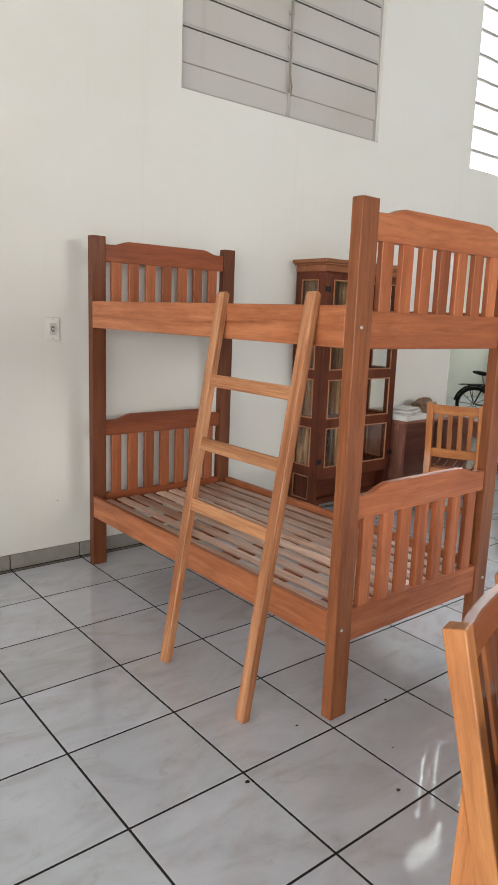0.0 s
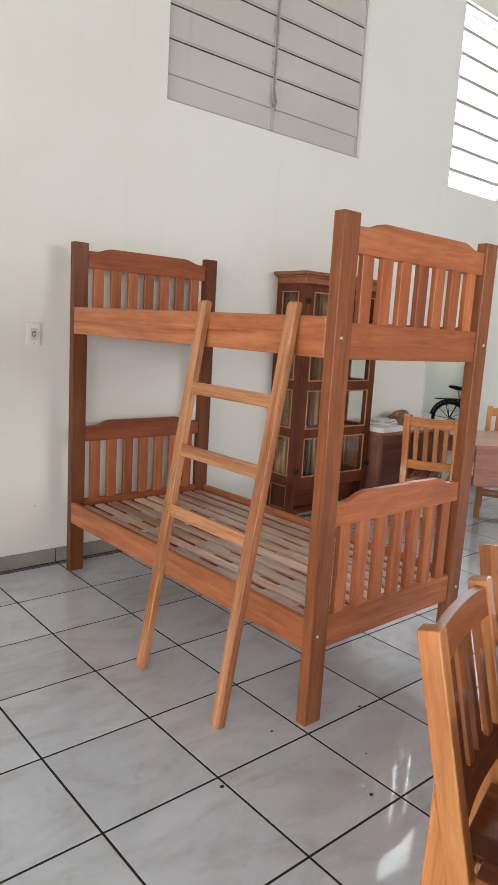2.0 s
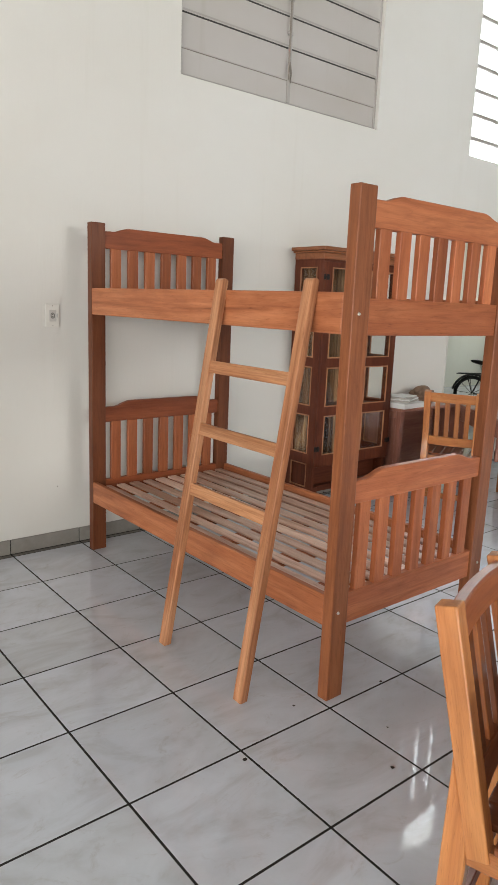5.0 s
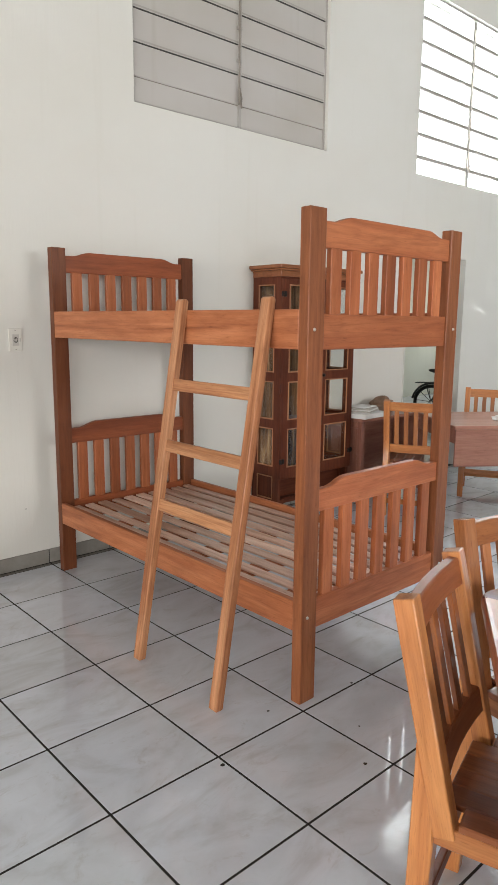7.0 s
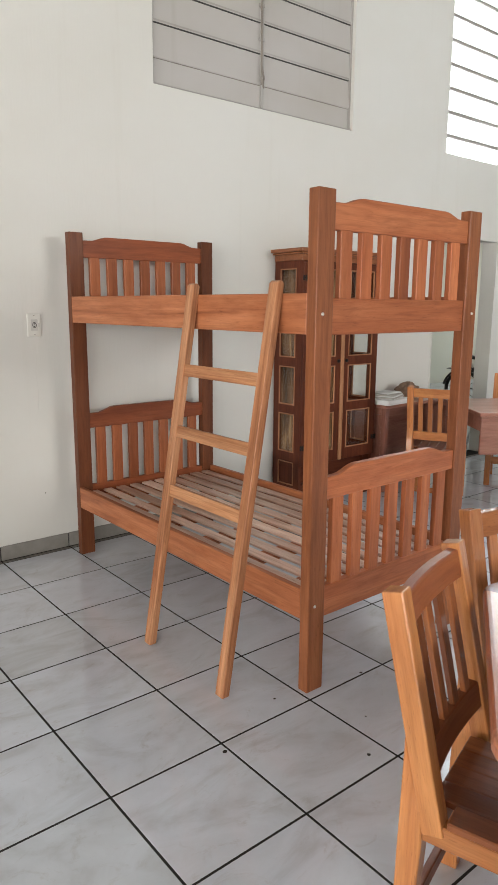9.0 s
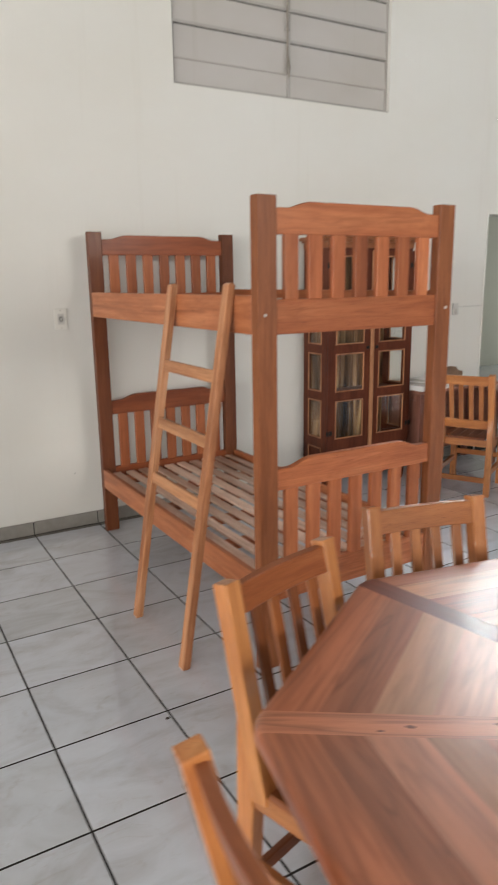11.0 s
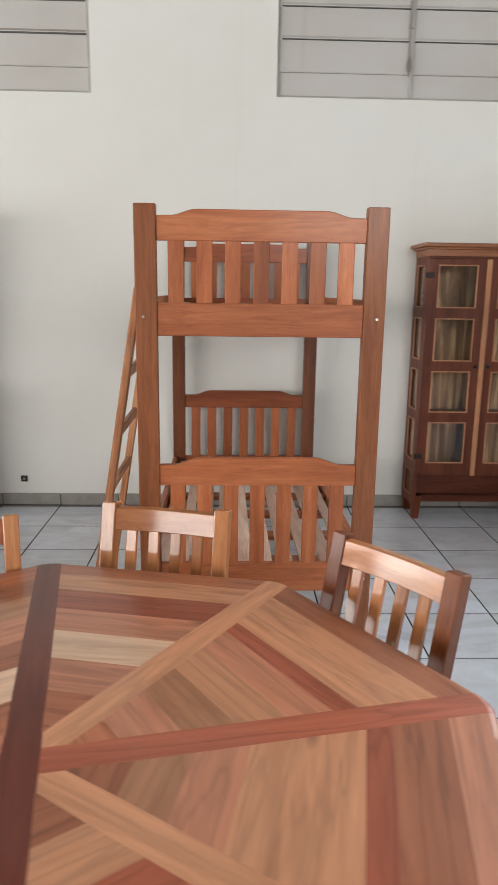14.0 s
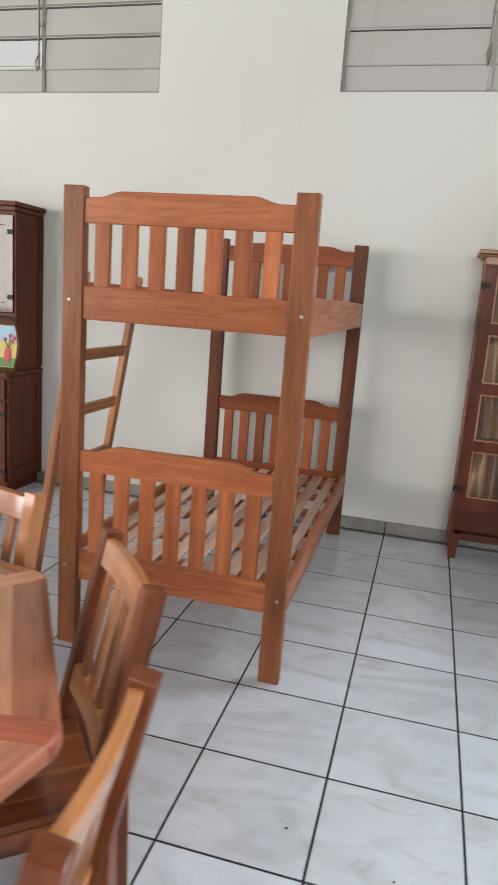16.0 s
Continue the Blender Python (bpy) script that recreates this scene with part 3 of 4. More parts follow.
def octagon_table():
    t = thing("octagonal_table", pose(TX, TY, 0), "large octagonal table of many-coloured glossy wood planks", "dining table")
    rnd = random.Random(21)
    bw = 0.034

    def corner(k, r=TR):
        a = radians(TPH + 45 * k)
        return Vector((r * math.cos(a), r * math.sin(a), 0))

    flat = TR * math.cos(radians(22.5))
    lean = math.tan(radians(22.5))
    gap = 0.00006
    # how the outer edge of the top is rounded: (set back, height)
    round_edge = ((0.010, -0.040), (0.002, -0.037), (0.0, -0.031), (0.0, -0.014), (0.0025, -0.006), (0.008, -0.0015), (0.017, 0.0))

    def edged(outline):
        """A full-depth piece whose outline(set_back) follows the rounded outer edge."""
        bm = bmesh.new()
        rows = [[bm.verts.new((x, y, z)) for x, y in outline(back)] for back, z in round_edge]
        for lo, hi in zip(rows, rows[1:]):
            for i in range(len(lo)):
                j = (i + 1) % len(lo)
                bm.faces.new((lo[i], lo[j], hi[j], hi[i]))
        bm.faces.new(rows[0][::-1])
        bm.faces.new(rows[-1])
        return bm

    board = [corner(k, TR - 0.055) + Vector((0, 0, TZ - 0.043)) for k in range(8)]
    part("board", prism(board, (0, 0, 1), 0.0365), board_wood, t)
    # planks of the eight fields, each parallel to its edge, from the rim inwards: (wood, share of the width)
    order = {
        0: ((0, 0.8), (2, 1.5), (1, 0.45), (6, 0.8), (2, 0.9), (5, 0.9), (6, 1.0), (4, 0.8)),
        1: ((0, 0.7), (2, 0.9), (1, 1.0), (6, 1.0), (3, 1.1), (6, 1.1), (4, 1.2)),
        2: ((4, 1.0), (0, 0.9), (5, 1.0), (6, 1.1), (0, 1.0), (3, 1.1), (0, 1.0)),
        3: ((4, 1.0), (0, 0.9), (6, 1.1), (5, 1.0), (0, 1.1), (4, 0.9), (3, 1.1), (0, 0.8)),
        4: ((4, 1.0), (0, 1.0), (1, 1.0), (4, 1.0), (2, 1.0), (3, 1.1), (0, 0.9)),
        5: ((0, 1.0), (2, 1.0), (1, 1.0), (5, 1.0), (0, 1.0), (4, 1.0), (3, 1.0)),
        6: ((4, 1.0), (0, 1.0), (5, 1.0), (4, 1.0), (1, 1.0), (2, 1.0), (0, 1.0)),
        7: ((6, 0.9), (0, 1.0), (1, 0.45), (2, 1.1), (2, 0.8), (6, 0.9), (5, 0.9), (0, 1.0)),
    }
    for k in range(8):
        mid = radians(TPH + 45 * k + 22.5)
        out = Vector((math.cos(mid), math.sin(mid), 0))
        side = Vector((-out.y, out.x, 0))
        total = sum(share for _, share in order[k])
        r1 = flat

        def half(r):
            return max(r * lean - (bw + gap) / math.cos(radians(22.5)), 0.001)

        for i, (kind, share) in enumerate(order[k]):
            r0 = r1 - (flat - 0.085) * share / total
            if i == 0:
                inner = r0 + gap
                b = edged(lambda back: [(-half(flat - back), flat - back), (half(flat - back), flat - back), (half(inner), inner), (-half(inner), inner)])
                b = part("plank", b, TOPS[kind], t)
                z = TZ
            else:
                quad = [Vector((-half(r1), r1 - gap, 0)), Vector((half(r1), r1 - gap, 0)), Vector((half(r0), r0 + gap, 0)), Vector((-half(r0), r0 + gap, 0))]
                b = part("plank", prism(quad, (0, 0, 1), 0.006 + rnd.uniform(-0.00008, 0.00008)), TOPS[kind], t)
                z = TZ - 0.006
            b.matrix_local = Matrix(((side.x, out.x, 0, 0), (side.y, out.y, 0, 0), (0, 0, 1, z), (0, 0, 0, 1)))
            r1 = r0
    # the bands that run from the corners to the middle; the dark and the red one cross it
    def tip(back, s=1):
        r = TR - back
        return [(r - 0.0141, -s * bw), (r - 0.0085, -s * bw * 0.6), (r - 0.0062, 0), (r - 0.0085, s * bw * 0.6), (r - 0.0141, s * bw)]

    def band_outline(back, start):
        if start == "across":
            return tip(back) + [(-x, -y) for x, y in tip(back)]
        if start == "butt":
            return tip(back) + [(bw + gap, bw), (bw + gap, -bw)]
        return tip(back) + [(2.43 * bw, bw), (1.43 * bw, 0), (2.43 * bw, -bw)]

    for k, mat, start in ((2, band_dark, "across"), (0, band_red, "butt"), (4, band_red, "butt"), (1, band_tan, "mitre"), (3, band_rose, "mitre"), (5, band_tan, "mitre"), (7, band_tan, "mitre")):
        b = part("band", edged(lambda back: band_outline(back, start)), mat, t, "dark red-brown wood band" if mat is band_dark else "")
        b.matrix_local = Matrix.Translation((0, 0, TZ)) @ Matrix.Rotation(radians(TPH + 45 * k), 4, "Z")
        if mat is band_rose:
            for kx, ky, kr in ((0.205, 0.010, 0.0065), (0.238, -0.006, 0.0085), (0.262, 0.016, 0.0045), (0.395, 0.014, 0.0065), (0.445, -0.012, 0.0055), (0.610, 0.004, 0.0075), (0.668, 0.019, 0.005)):
                knot = bmesh.new()
                bmesh.ops.create_cone(knot, cap_ends=True, segments=14, radius1=0.85 * kr, radius2=0.7 * kr, depth=0.0004, matrix=Matrix.Translation((kx, ky, 0.0001)) @ Matrix.Diagonal((1.7, 0.8, 1, 1)))
                for v in knot.verts:
                    v.co.y += 0.25 * kr * noise.noise(Vector((v.co.x * 260, kx * 40, 1)))
                part("knot", knot, knot_wood, b, "dark knot in the wood")
    # apron and legs
    for k in range(8):
        mid = TPH + 45 * k + 22.5
        b = part("apron", box(-0.235, 0.235, 0.565, 0.588, TZ - 0.118, TZ - 0.043, 0.002), TOPS[1], t)
        b.matrix_local = pose(0, 0, 0, 0, 0, mid - 90)
    for k in (0, 2, 4, 6):
        b = part("leg", box(0.44, 0.53, -0.045, 0.045, 0, TZ - 0.043, 0.005, segments=2), TOPS[0], t)
        b.matrix_local = pose(0, 0, 0, 0, 0, TPH + 45 * k)
    for k in (0, 2):
        b = part("stretcher", box(-0.44, 0.44, -0.03, 0.03, 0.16 + 0.04 * k, 0.225 + 0.04 * k, 0.003), TOPS[1], t)
        b.matrix_local = pose(0, 0, 0, 0, 0, TPH + 45 * k)
    return t


octagon_table()


# ---- slat-back chairs ----
def bowed(x0, x1, y, z0, z1, thick, bow, lean=0.0, steps=20):
    """A board bent backwards in the middle."""
    b = bmesh.new()
    rows = []
    for i in range(steps + 1):
        u = i / steps
        x = x0 + (x1 - x0) * u
        d = bow * (1 - (2 * u - 1) ** 2)
        h = lean * (z1 - z0) / 2
        rows.append([b.verts.new(p) for p in ((x, y + d - h, z0), (x, y + d + thick - h, z0), (x, y + d + thick + h, z1), (x, y + d + h, z1))])
    for p, q in zip(rows, rows[1:]):
        for k in range(4):
            b.faces.new((p[k], p[(k + 1) % 4], q[(k + 1) % 4], q[k]))
    b.faces.new(rows[0][::-1])
    b.faces.new(rows[-1])
    bmesh.ops.recalc_face_normals(b, faces=b.faces)
    edges = [e for e in b.edges if len(e.link_faces) == 2 and e.calc_face_angle(0) > 1.0]
    bmesh.ops.bevel(b, geom=edges, offset=0.003, segments=1, affect="EDGES")
    return b


def chair(m, label, group, woods=GOLD_CHAIR):
    """Seat at the origin, the backrest towards +y."""
    c = thing("dining_chair", m, label, "chair", group)
    hw, pw = 0.2055, 0.046
    slope = (0.268 - 0.150) / (0.925 - 0.40)

    lean = math.atan(slope)

    def back_y(z):
        return 0.150 + slope * (z - 0.40)

    for sx in (-1, 1):
        x = sx * (hw - pw / 2) - pw / 2
        d = 0.050
        post = part("back_post", box(0, pw, 0, d * math.cos(lean), 0, 0.53 / math.cos(lean), 0.004, segments=2), woods["z"], c)
        post.matrix_local = pose(x, back_y(0.395), 0.395, -math.degrees(lean))
        pts = [(x + 0.001, 0.215, 0.0), (x + 0.001, 0.258, 0.0), (x + 0.001, back_y(0.60) + d + 0.001, 0.60), (x + 0.001, back_y(0.40) + d + 0.001, 0.43), (x + 0.001, 0.196, 0.36)]
        part("rear_leg", prism(pts, (1, 0, 0), pw - 0.002, 0.003), woods["z"], c)
        part("front_leg", box(x, x + pw, -0.200, -0.154, 0, 0.415, 0.004, segments=2), woods["z"], c)
        part("seat_rail", box(x + 0.006, x + pw - 0.006, -0.154, 0.198, 0.365, 0.418, 0.003), woods["y"], c)
        part("side_stretcher", box(x + 0.010, x + pw - 0.010, -0.156, 0.215, 0.155, 0.195, 0.003), woods["y"], c)
    ix = hw - pw + 0.002
    part("crest_rail", bowed(-ix, ix, back_y(0.87) + 0.006, 0.838, 0.908, 0.026, 0.011, slope), woods["x"], c, "", True)
    part("lower_back_rail", bowed(-ix, ix, back_y(0.54) + 0.006, 0.505, 0.572, 0.026, 0.011, slope), woods["x"], c, "", True)
    for k in range(4):
        xc = (k - 1.5) * 0.072
        bow = 0.011 * (1 - (xc / ix) ** 2)
        slat = part("back_slat", box(-0.017, 0.017, 0, 0.014, 0, 0.284 / math.cos(lean), 0.002), woods["slat"], c)
        slat.matrix_local = pose(xc, back_y(0.562) + 0.010 + bow, 0.562, -math.degrees(lean))
    part("front_rail", box(-ix, ix, -0.192, -0.166, 0.360, 0.418, 0.003), woods["x"], c)
    part("rear_rail", box(-ix, ix, 0.168, 0.192, 0.365, 0.418, 0.003), woods["x"], c)
    part("front_stretcher", box(-ix, ix, -0.188, -0.166, 0.210, 0.250, 0.003), woods["x"], c)
    part("rear_stretcher", box(-ix, ix, 0.225, 0.245, 0.100, 0.140, 0.003), woods["x"], c)
    for k in range(6):
        x0 = -hw + 0.003 + k * 0.0666
        deep = 0.145 if k in (0, 5) else 0.196
        part("seat_board", box(x0, x0 + 0.0650, -0.206, deep, 0.418, 0.437, 0.003), woods["seat"], c)
    return c


def chair_at(x, y, turn):
    """By the middle between the tops of its back posts."""
    return pose(x, y, 0, 0, 0, turn) @ pose(0, -0.293, 0)


ROUND = "chairs round the octagonal table"
first_chair = chair(chair_at(1.338, 0.803, 16.4), "golden wooden slat-back chair with brown top rail at the octagonal table", ROUND)
worn_chair = copy_thing(first_chair, chair_at(0.826, 0.085, 84.6))
tagged(worn_chair, "golden wooden slat-back chair with small knots and a cracked post")
worn_post = [o for o in worn_chair.children if o.name.startswith("back_post") and o.matrix_basis.translation.x > 0][0]
face = 0.050 * math.cos(math.atan((0.268 - 0.150) / (0.925 - 0.40)))
for kx, kz, kr in ((0.040, 0.528, 0.0030), (0.037, 0.516, 0.0022), (0.041, 0.488, 0.0024), (0.036, 0.468, 0.0016), (0.030, 0.375, 0.0014)):
    knot = bmesh.new()
    bmesh.ops.create_cone(knot, cap_ends=True, segments=9, radius1=kr, radius2=0.8 * kr, depth=0.0006, matrix=Matrix.Translation((kx, face, kz)) @ Matrix.Rotation(radians(-90), 4, "X") @ Matrix.Diagonal((1, 1.5, 1, 1)))
    part("knot", knot, dirt, worn_post, "small dark knot")
for path in (((0.020, 0.135), (0.0175, 0.118), (0.0165, 0.100)), ((0.019, 0.108), (0.0165, 0.085), (0.0155, 0.062)), ((0.016, 0.058), (0.0145, 0.044), (0.014, 0.030))):
    part("crack", tube([Vector((px, face, pz)) for px, pz in path], 0.0007, 5), dirt, worn_post, "thin dark crack along the grain")
chair(chair_at(1.971, 0.945, -13.5), "orange-brown wooden slat-back chair pushed under the octagonal table", ROUND, ORANGE_CHAIR)
# these two chairs carry shade in the colour of their posts
chair(chair_at(2.610, 0.569, -50.5), "reddish wooden slat-back chair with posts darkened as shade, under the octagonal table", ROUND, dict(SHADED_POST_CHAIR, x=ORANGE_CHAIR["x"], slat=ORANGE_CHAIR["slat"]))
chair(chair_at(2.867, -0.063, -82.8), "slat-back chair with golden top rail and posts darkened as shade, at the octagonal table", ROUND, dict(SHADED_POST_CHAIR, x=gold_x, slat=ORANGE_CHAIR["slat"]))
FAR = "chairs round the work table"
far_chair = chair(pose(4.55, 3.05, 0, 0, 0, 118), "golden orange-brown wooden slat-back chair at the reddish work table", FAR, dict(GOLD_CHAIR, x=gold_x, slat=ORANGE_CHAIR["slat"]))
copy_thing(far_chair, pose(5.50, 2.95, 0, 0, 0, -62))


# ---- glazed display cabinet ----
def frame_grid(x0, x1, z0, z1, rows, stile, y0, y1, rails):
    """A frame with its cross pieces: outer box less the panes (z0, z1) in rows."""
    b = slab(x0, x1, y0, y1, z0, z1, [(x0 + stile, x1 - stile, a, c) for a, c in rows])
    bmesh.ops.dissolve_limit(b, angle_limit=0.02, verts=b.verts, edges=b.edges)
    edges = [e for e in b.edges if len(e.link_faces) == 2 and e.calc_face_angle(0) > 1.0]
    bmesh.ops.bevel(b, geom=edges, offset=0.002, segments=1, affect="EDGES")
    return b


def bead(x0, x1, y, z0, z1, t=0.008):
    b = bmesh.new()
    for q in ((x0, x0 + t, z0, z1), (x1 - t, x1, z0, z1), (x0 + t, x1 - t, z0, z0 + t), (x0 + t, x1 - t, z1 - t, z1)):
        box(q[0], q[1], y - 0.006, y + 0.004, q[2], q[3], 0.0015, b)
    return b


def display_cabinet():
    x0, x1, y0, y1 = 3.472, 4.282, 3.500, 3.795
    cx, cy = (x0 + x1) / 2, (y0 + y1) / 2
    hx, hy = (x1 - x0) / 2, (y1 - y0) / 2
    c = thing("display_cabinet", pose(cx, cy, 0), "dark red-brown wooden cabinet with glazed doors, standing against the wall", "cabinet")
    rows = [(0.420, 0.713), (0.780, 1.066), (1.133, 1.420), (1.487, 1.768)]
    cornice = bmesh.new()
    box(-hx - 0.004, hx + 0.004, -hy - 0.006, hy, 1.823, 1.866, 0.002, cornice)
    box(-hx - 0.028, hx + 0.028, -hy - 0.030, hy, 1.866, 1.880, 0.006, cornice, 2)
    box(-hx - 0.046, hx + 0.046, -hy - 0.048, hy, 1.880, 1.905, 0.005, cornice, 2)
    part("cornice", cornice, cornice_x, c)
    part("back_panel", box(-hx + 0.02, hx - 0.02, hy - 0.016, hy - 0.004, 0.12, 1.823), back_wood, c, "streaked light and dark wood back panel")
    for z in (0.330, 0.7465, 1.0995, 1.4535):
        part("shelf", box(-hx + 0.03, hx - 0.03, -hy + 0.03, hy - 0.018, z - 0.010, z + 0.010, 0.002), dark_x, c)
    for sx in (-1, 1):
        b = frame_grid(-hy, hy, 0.10, 1.823, [(0.165, 0.345)] + rows, 0.062, -0.014, 0.014, None)
        side = part("side_frame", b, dark_z, c)
        side.matrix_local = pose(sx * (hx - 0.014), 0, 0, 0, 0, 90 if sx > 0 else -90)
        part("side_panel", box(-hy + 0.058, hy - 0.058, -0.004, 0.006, 0.162, 0.348), dark_z, side)
        part("bead", bead(-hy + 0.062, hy - 0.062, -0.011, 0.165, 0.345), bead_wood, side, "pale wood bead")
        for z0, z1 in rows:
            part("side_pane", box(-hy + 0.060, hy - 0.060, -0.002, 0.002, z0 - 0.002, z1 + 0.002), glass, side, "clear glass pane").visible_shadow = False
            part("bead", bead(-hy + 0.062, hy - 0.062, -0.011, z0, z1), bead_wood, side, "pale wood bead")
    part("bottom_rail", box(-hx + 0.0285, hx - 0.0285, -hy + 0.085, -hy + 0.107, 0.105, 0.331, 0.003), dark_x, c)
    part("bottom_board", box(-hx + 0.028, hx - 0.028, -hy + 0.028, hy - 0.018, 0.150, 0.170), dark_x, c)
    part("top_rail", box(-hx + 0.0285, hx - 0.0285, -hy + 0.002, -hy + 0.024, 1.807, 1.823, 0.002), dark_x, c)
    for sx in (-1, 1):
        for sy in (-1, 1):
            xa = sx * (hx - 0.035)
            ya = sy * (hy - 0.035)
            b = bmesh.new()
            bmesh.ops.create_cone(b, cap_ends=True, segments=4, radius1=0.032, radius2=0.048, depth=0.17, matrix=Matrix.Translation((xa, ya, 0.085)) @ Matrix.Rotation(radians(45), 4, "Z"))
            part("foot", b, dark_z, c)
    for sx in (-1, 1):
        a, b = (-hx + 0.001, -0.003) if sx < 0 else (0.003, hx - 0.001)
        door = part("door", frame_grid(a, b, 0.332, 1.806, rows, 0.068, -hy - 0.022, -hy - 0.001, None), dark_z, c)
        for z0, z1 in rows:
            part("door_pane", box(a + 0.066, b - 0.066, -hy - 0.012, -hy - 0.008, z0 - 0.002, z1 + 0.002), glass, door, "clear glass pane").visible_shadow = False
            part("bead", bead(a + 0.068, b - 0.068, -hy - 0.020, z0, z1), bead_wood, door, "pale wood bead")
        for z in (0.47, 1.70):
            xh = a + 0.012 if sx < 0 else b - 0.012
            h = box(xh - 0.004, xh + 0.004, -hy - 0.030, -hy - 0.0225, z - 0.021, z + 0.021, 0.002)
            for dx in (-0.016, 0.016):
                box(xh + dx - 0.013, xh + dx + 0.013, -hy - 0.0255, -hy - 0.0225, z - 0.006, z + 0.006, 0.001, h)
                for dz in (-0.011, 0.011):
                    lobe = bmesh.new()
                    bmesh.ops.create_cone(lobe, cap_ends=True, segments=10, radius1=0.0095, radius2=0.008, depth=0.004, matrix=Matrix.Translation((xh + dx * 1.1, -hy - 0.0245, z + dz)) @ Matrix.Rotation(radians(90), 4, "X"))
                    merge(h, lobe)
            part("hinge", h, iron, door, "black iron hinge")
        xk = b - 0.040 if sx < 0 else a + 0.040
        k = bmesh.new()
        bmesh.ops.create_uvsphere(k, u_segments=12, v_segments=8, radius=0.013, matrix=Matrix.Translation((xk, -hy - 0.034, 1.0995)))
        part("knob", k, iron, door, "small dark round knob", True)
    part("astragal", box(-0.017, 0.017, -hy - 0.036, -hy - 0.0225, 0.333, 1.805, 0.004, segments=2), bead_wood, c, "lighter wood strip over the door joint")
    return c


display_cabinet()


# ---- kitchen hutch ----
def hutch():
    x1, yb = 0.37, 3.795
    wide = 1.20
    h = thing("kitchen_hutch", pose(x1 - wide / 2, yb - 0.225, 0), "dark red-brown glossy wooden hutch with an open niche", "cupboard")
    hx = wide / 2
    lf, uf, back = -0.225, -0.115, 0.225
    part("lower_body", box(-hx, hx, lf + 0.02, back, 0.09, 0.870, 0.003), dark_z, h)
    part("plinth", box(-hx + 0.03, hx - 0.03, lf + 0.05, back, 0.0, 0.09), dark_x, h)
    part("counter", box(-hx - 0.018, hx + 0.018, lf - 0.015, back, 0.870, 0.902, 0.007, segments=2), dark_x, h)
    for sx in (-1, 1):
        x = sx * (hx - 0.011)
        pts = [(x - 0.011, back, 0.902), (x - 0.011, back, 2.0), (x - 0.011, uf, 2.0), (x - 0.011, uf, 1.285)]
        pts += [(x - 0.011, uf + 0.055 * math.sin(math.pi * k / 8), 1.285 - 0.383 * k / 8) for k in range(1, 9)]
        side = part("side_board", prism(pts, (1, 0, 0), 0.022, 0.002), dark_z, h)
        f = bmesh.new()
        for q in ((uf + 0.0, uf + 0.05, 1.27, 1.99), (back - 0.05, back, 0.92, 1.99), (uf + 0.05, back - 0.05, 1.92, 1.99)):
            box(sx * hx, sx * (hx + 0.010), q[0], q[1], q[2], q[3], 0.002, f)
        part("side_moulding", f, dark_z, side)
        g = bmesh.new()
        for q in ((lf + 0.02, lf + 0.08, 0.09, 0.865), (back - 0.06, back, 0.09, 0.865), (lf + 0.08, back - 0.06, 0.78, 0.865), (lf + 0.08, back - 0.06, 0.09, 0.18)):
            box(sx * hx, sx * (hx + 0.010), q[0], q[1], q[2], q[3], 0.002, g)
        part("lower_moulding", g, dark_z, h)
    part("back_board", box(-hx + 0.022, hx - 0.022, back - 0.014, back, 0.902, 2.0), dark_x, h)
    part("niche_shelf", box(-hx + 0.022, hx - 0.022, uf + 0.01, back - 0.014, 1.285, 1.310, 0.003), dark_x, h)
    part("upper_top", box(-hx + 0.022, hx - 0.022, uf + 0.01, back - 0.014, 1.975, 2.0), dark_x, h)
    cornice = bmesh.new()
    box(-hx - 0.015, hx + 0.015, uf - 0.02, back, 2.0, 2.03, 0.004, cornice)
    box(-hx - 0.032, hx + 0.032, uf - 0.04, back, 2.03, 2.062, 0.006, cornice, 2)
    part("cornice", cornice, dark_x, h)
    for k in range(3):
        a = -hx + 0.006 + k * (wide - 0.012) / 3
        b = a + (wide - 0.012) / 3 - 0.004
        d = part("upper_door", frame_grid(a, b, 1.312, 1.973, [(1.38, 1.905)], 0.065, uf - 0.012, uf + 0.008, None), gloss_z, h)
        part("door_panel", box(a + 0.063, b - 0.063, uf - 0.004, uf + 0.004, 1.378, 1.907, 0.002), gloss_z, d)
        for z in (1.42, 1.86):
            part("hinge", box(b - 0.040, b + 0.002, uf - 0.017, uf - 0.0125, z - 0.016, z + 0.016, 0.001), iron, d, "black iron hinge")
        w = part("drawer", box(a, b, lf, lf + 0.020, 0.705, 0.855, 0.004), dark_x, h)
        kb = bmesh.new()
        bmesh.ops.create_uvsphere(kb, u_segments=12, v_segments=8, radius=0.014, matrix=Matrix.Translation(((a + b) / 2, lf - 0.013, 0.78)))
        part("knob", kb, iron, w, "small dark round knob", True)
        ld = part("lower_door", frame_grid(a, b, 0.10, 0.690, [(0.175, 0.615)], 0.07, lf, lf + 0.020, None), dark_z, h)
        part("door_panel", box(a + 0.068, b - 0.068, lf + 0.006, lf + 0.014, 0.173, 0.617, 0.002), dark_z, ld)
        for z in (0.18, 0.60):
            part("hinge", box(b - 0.042, b + 0.002, lf - 0.005, lf - 0.0005, z - 0.016, z + 0.016, 0.001), iron, ld, "black iron hinge")
    return h


hutch()


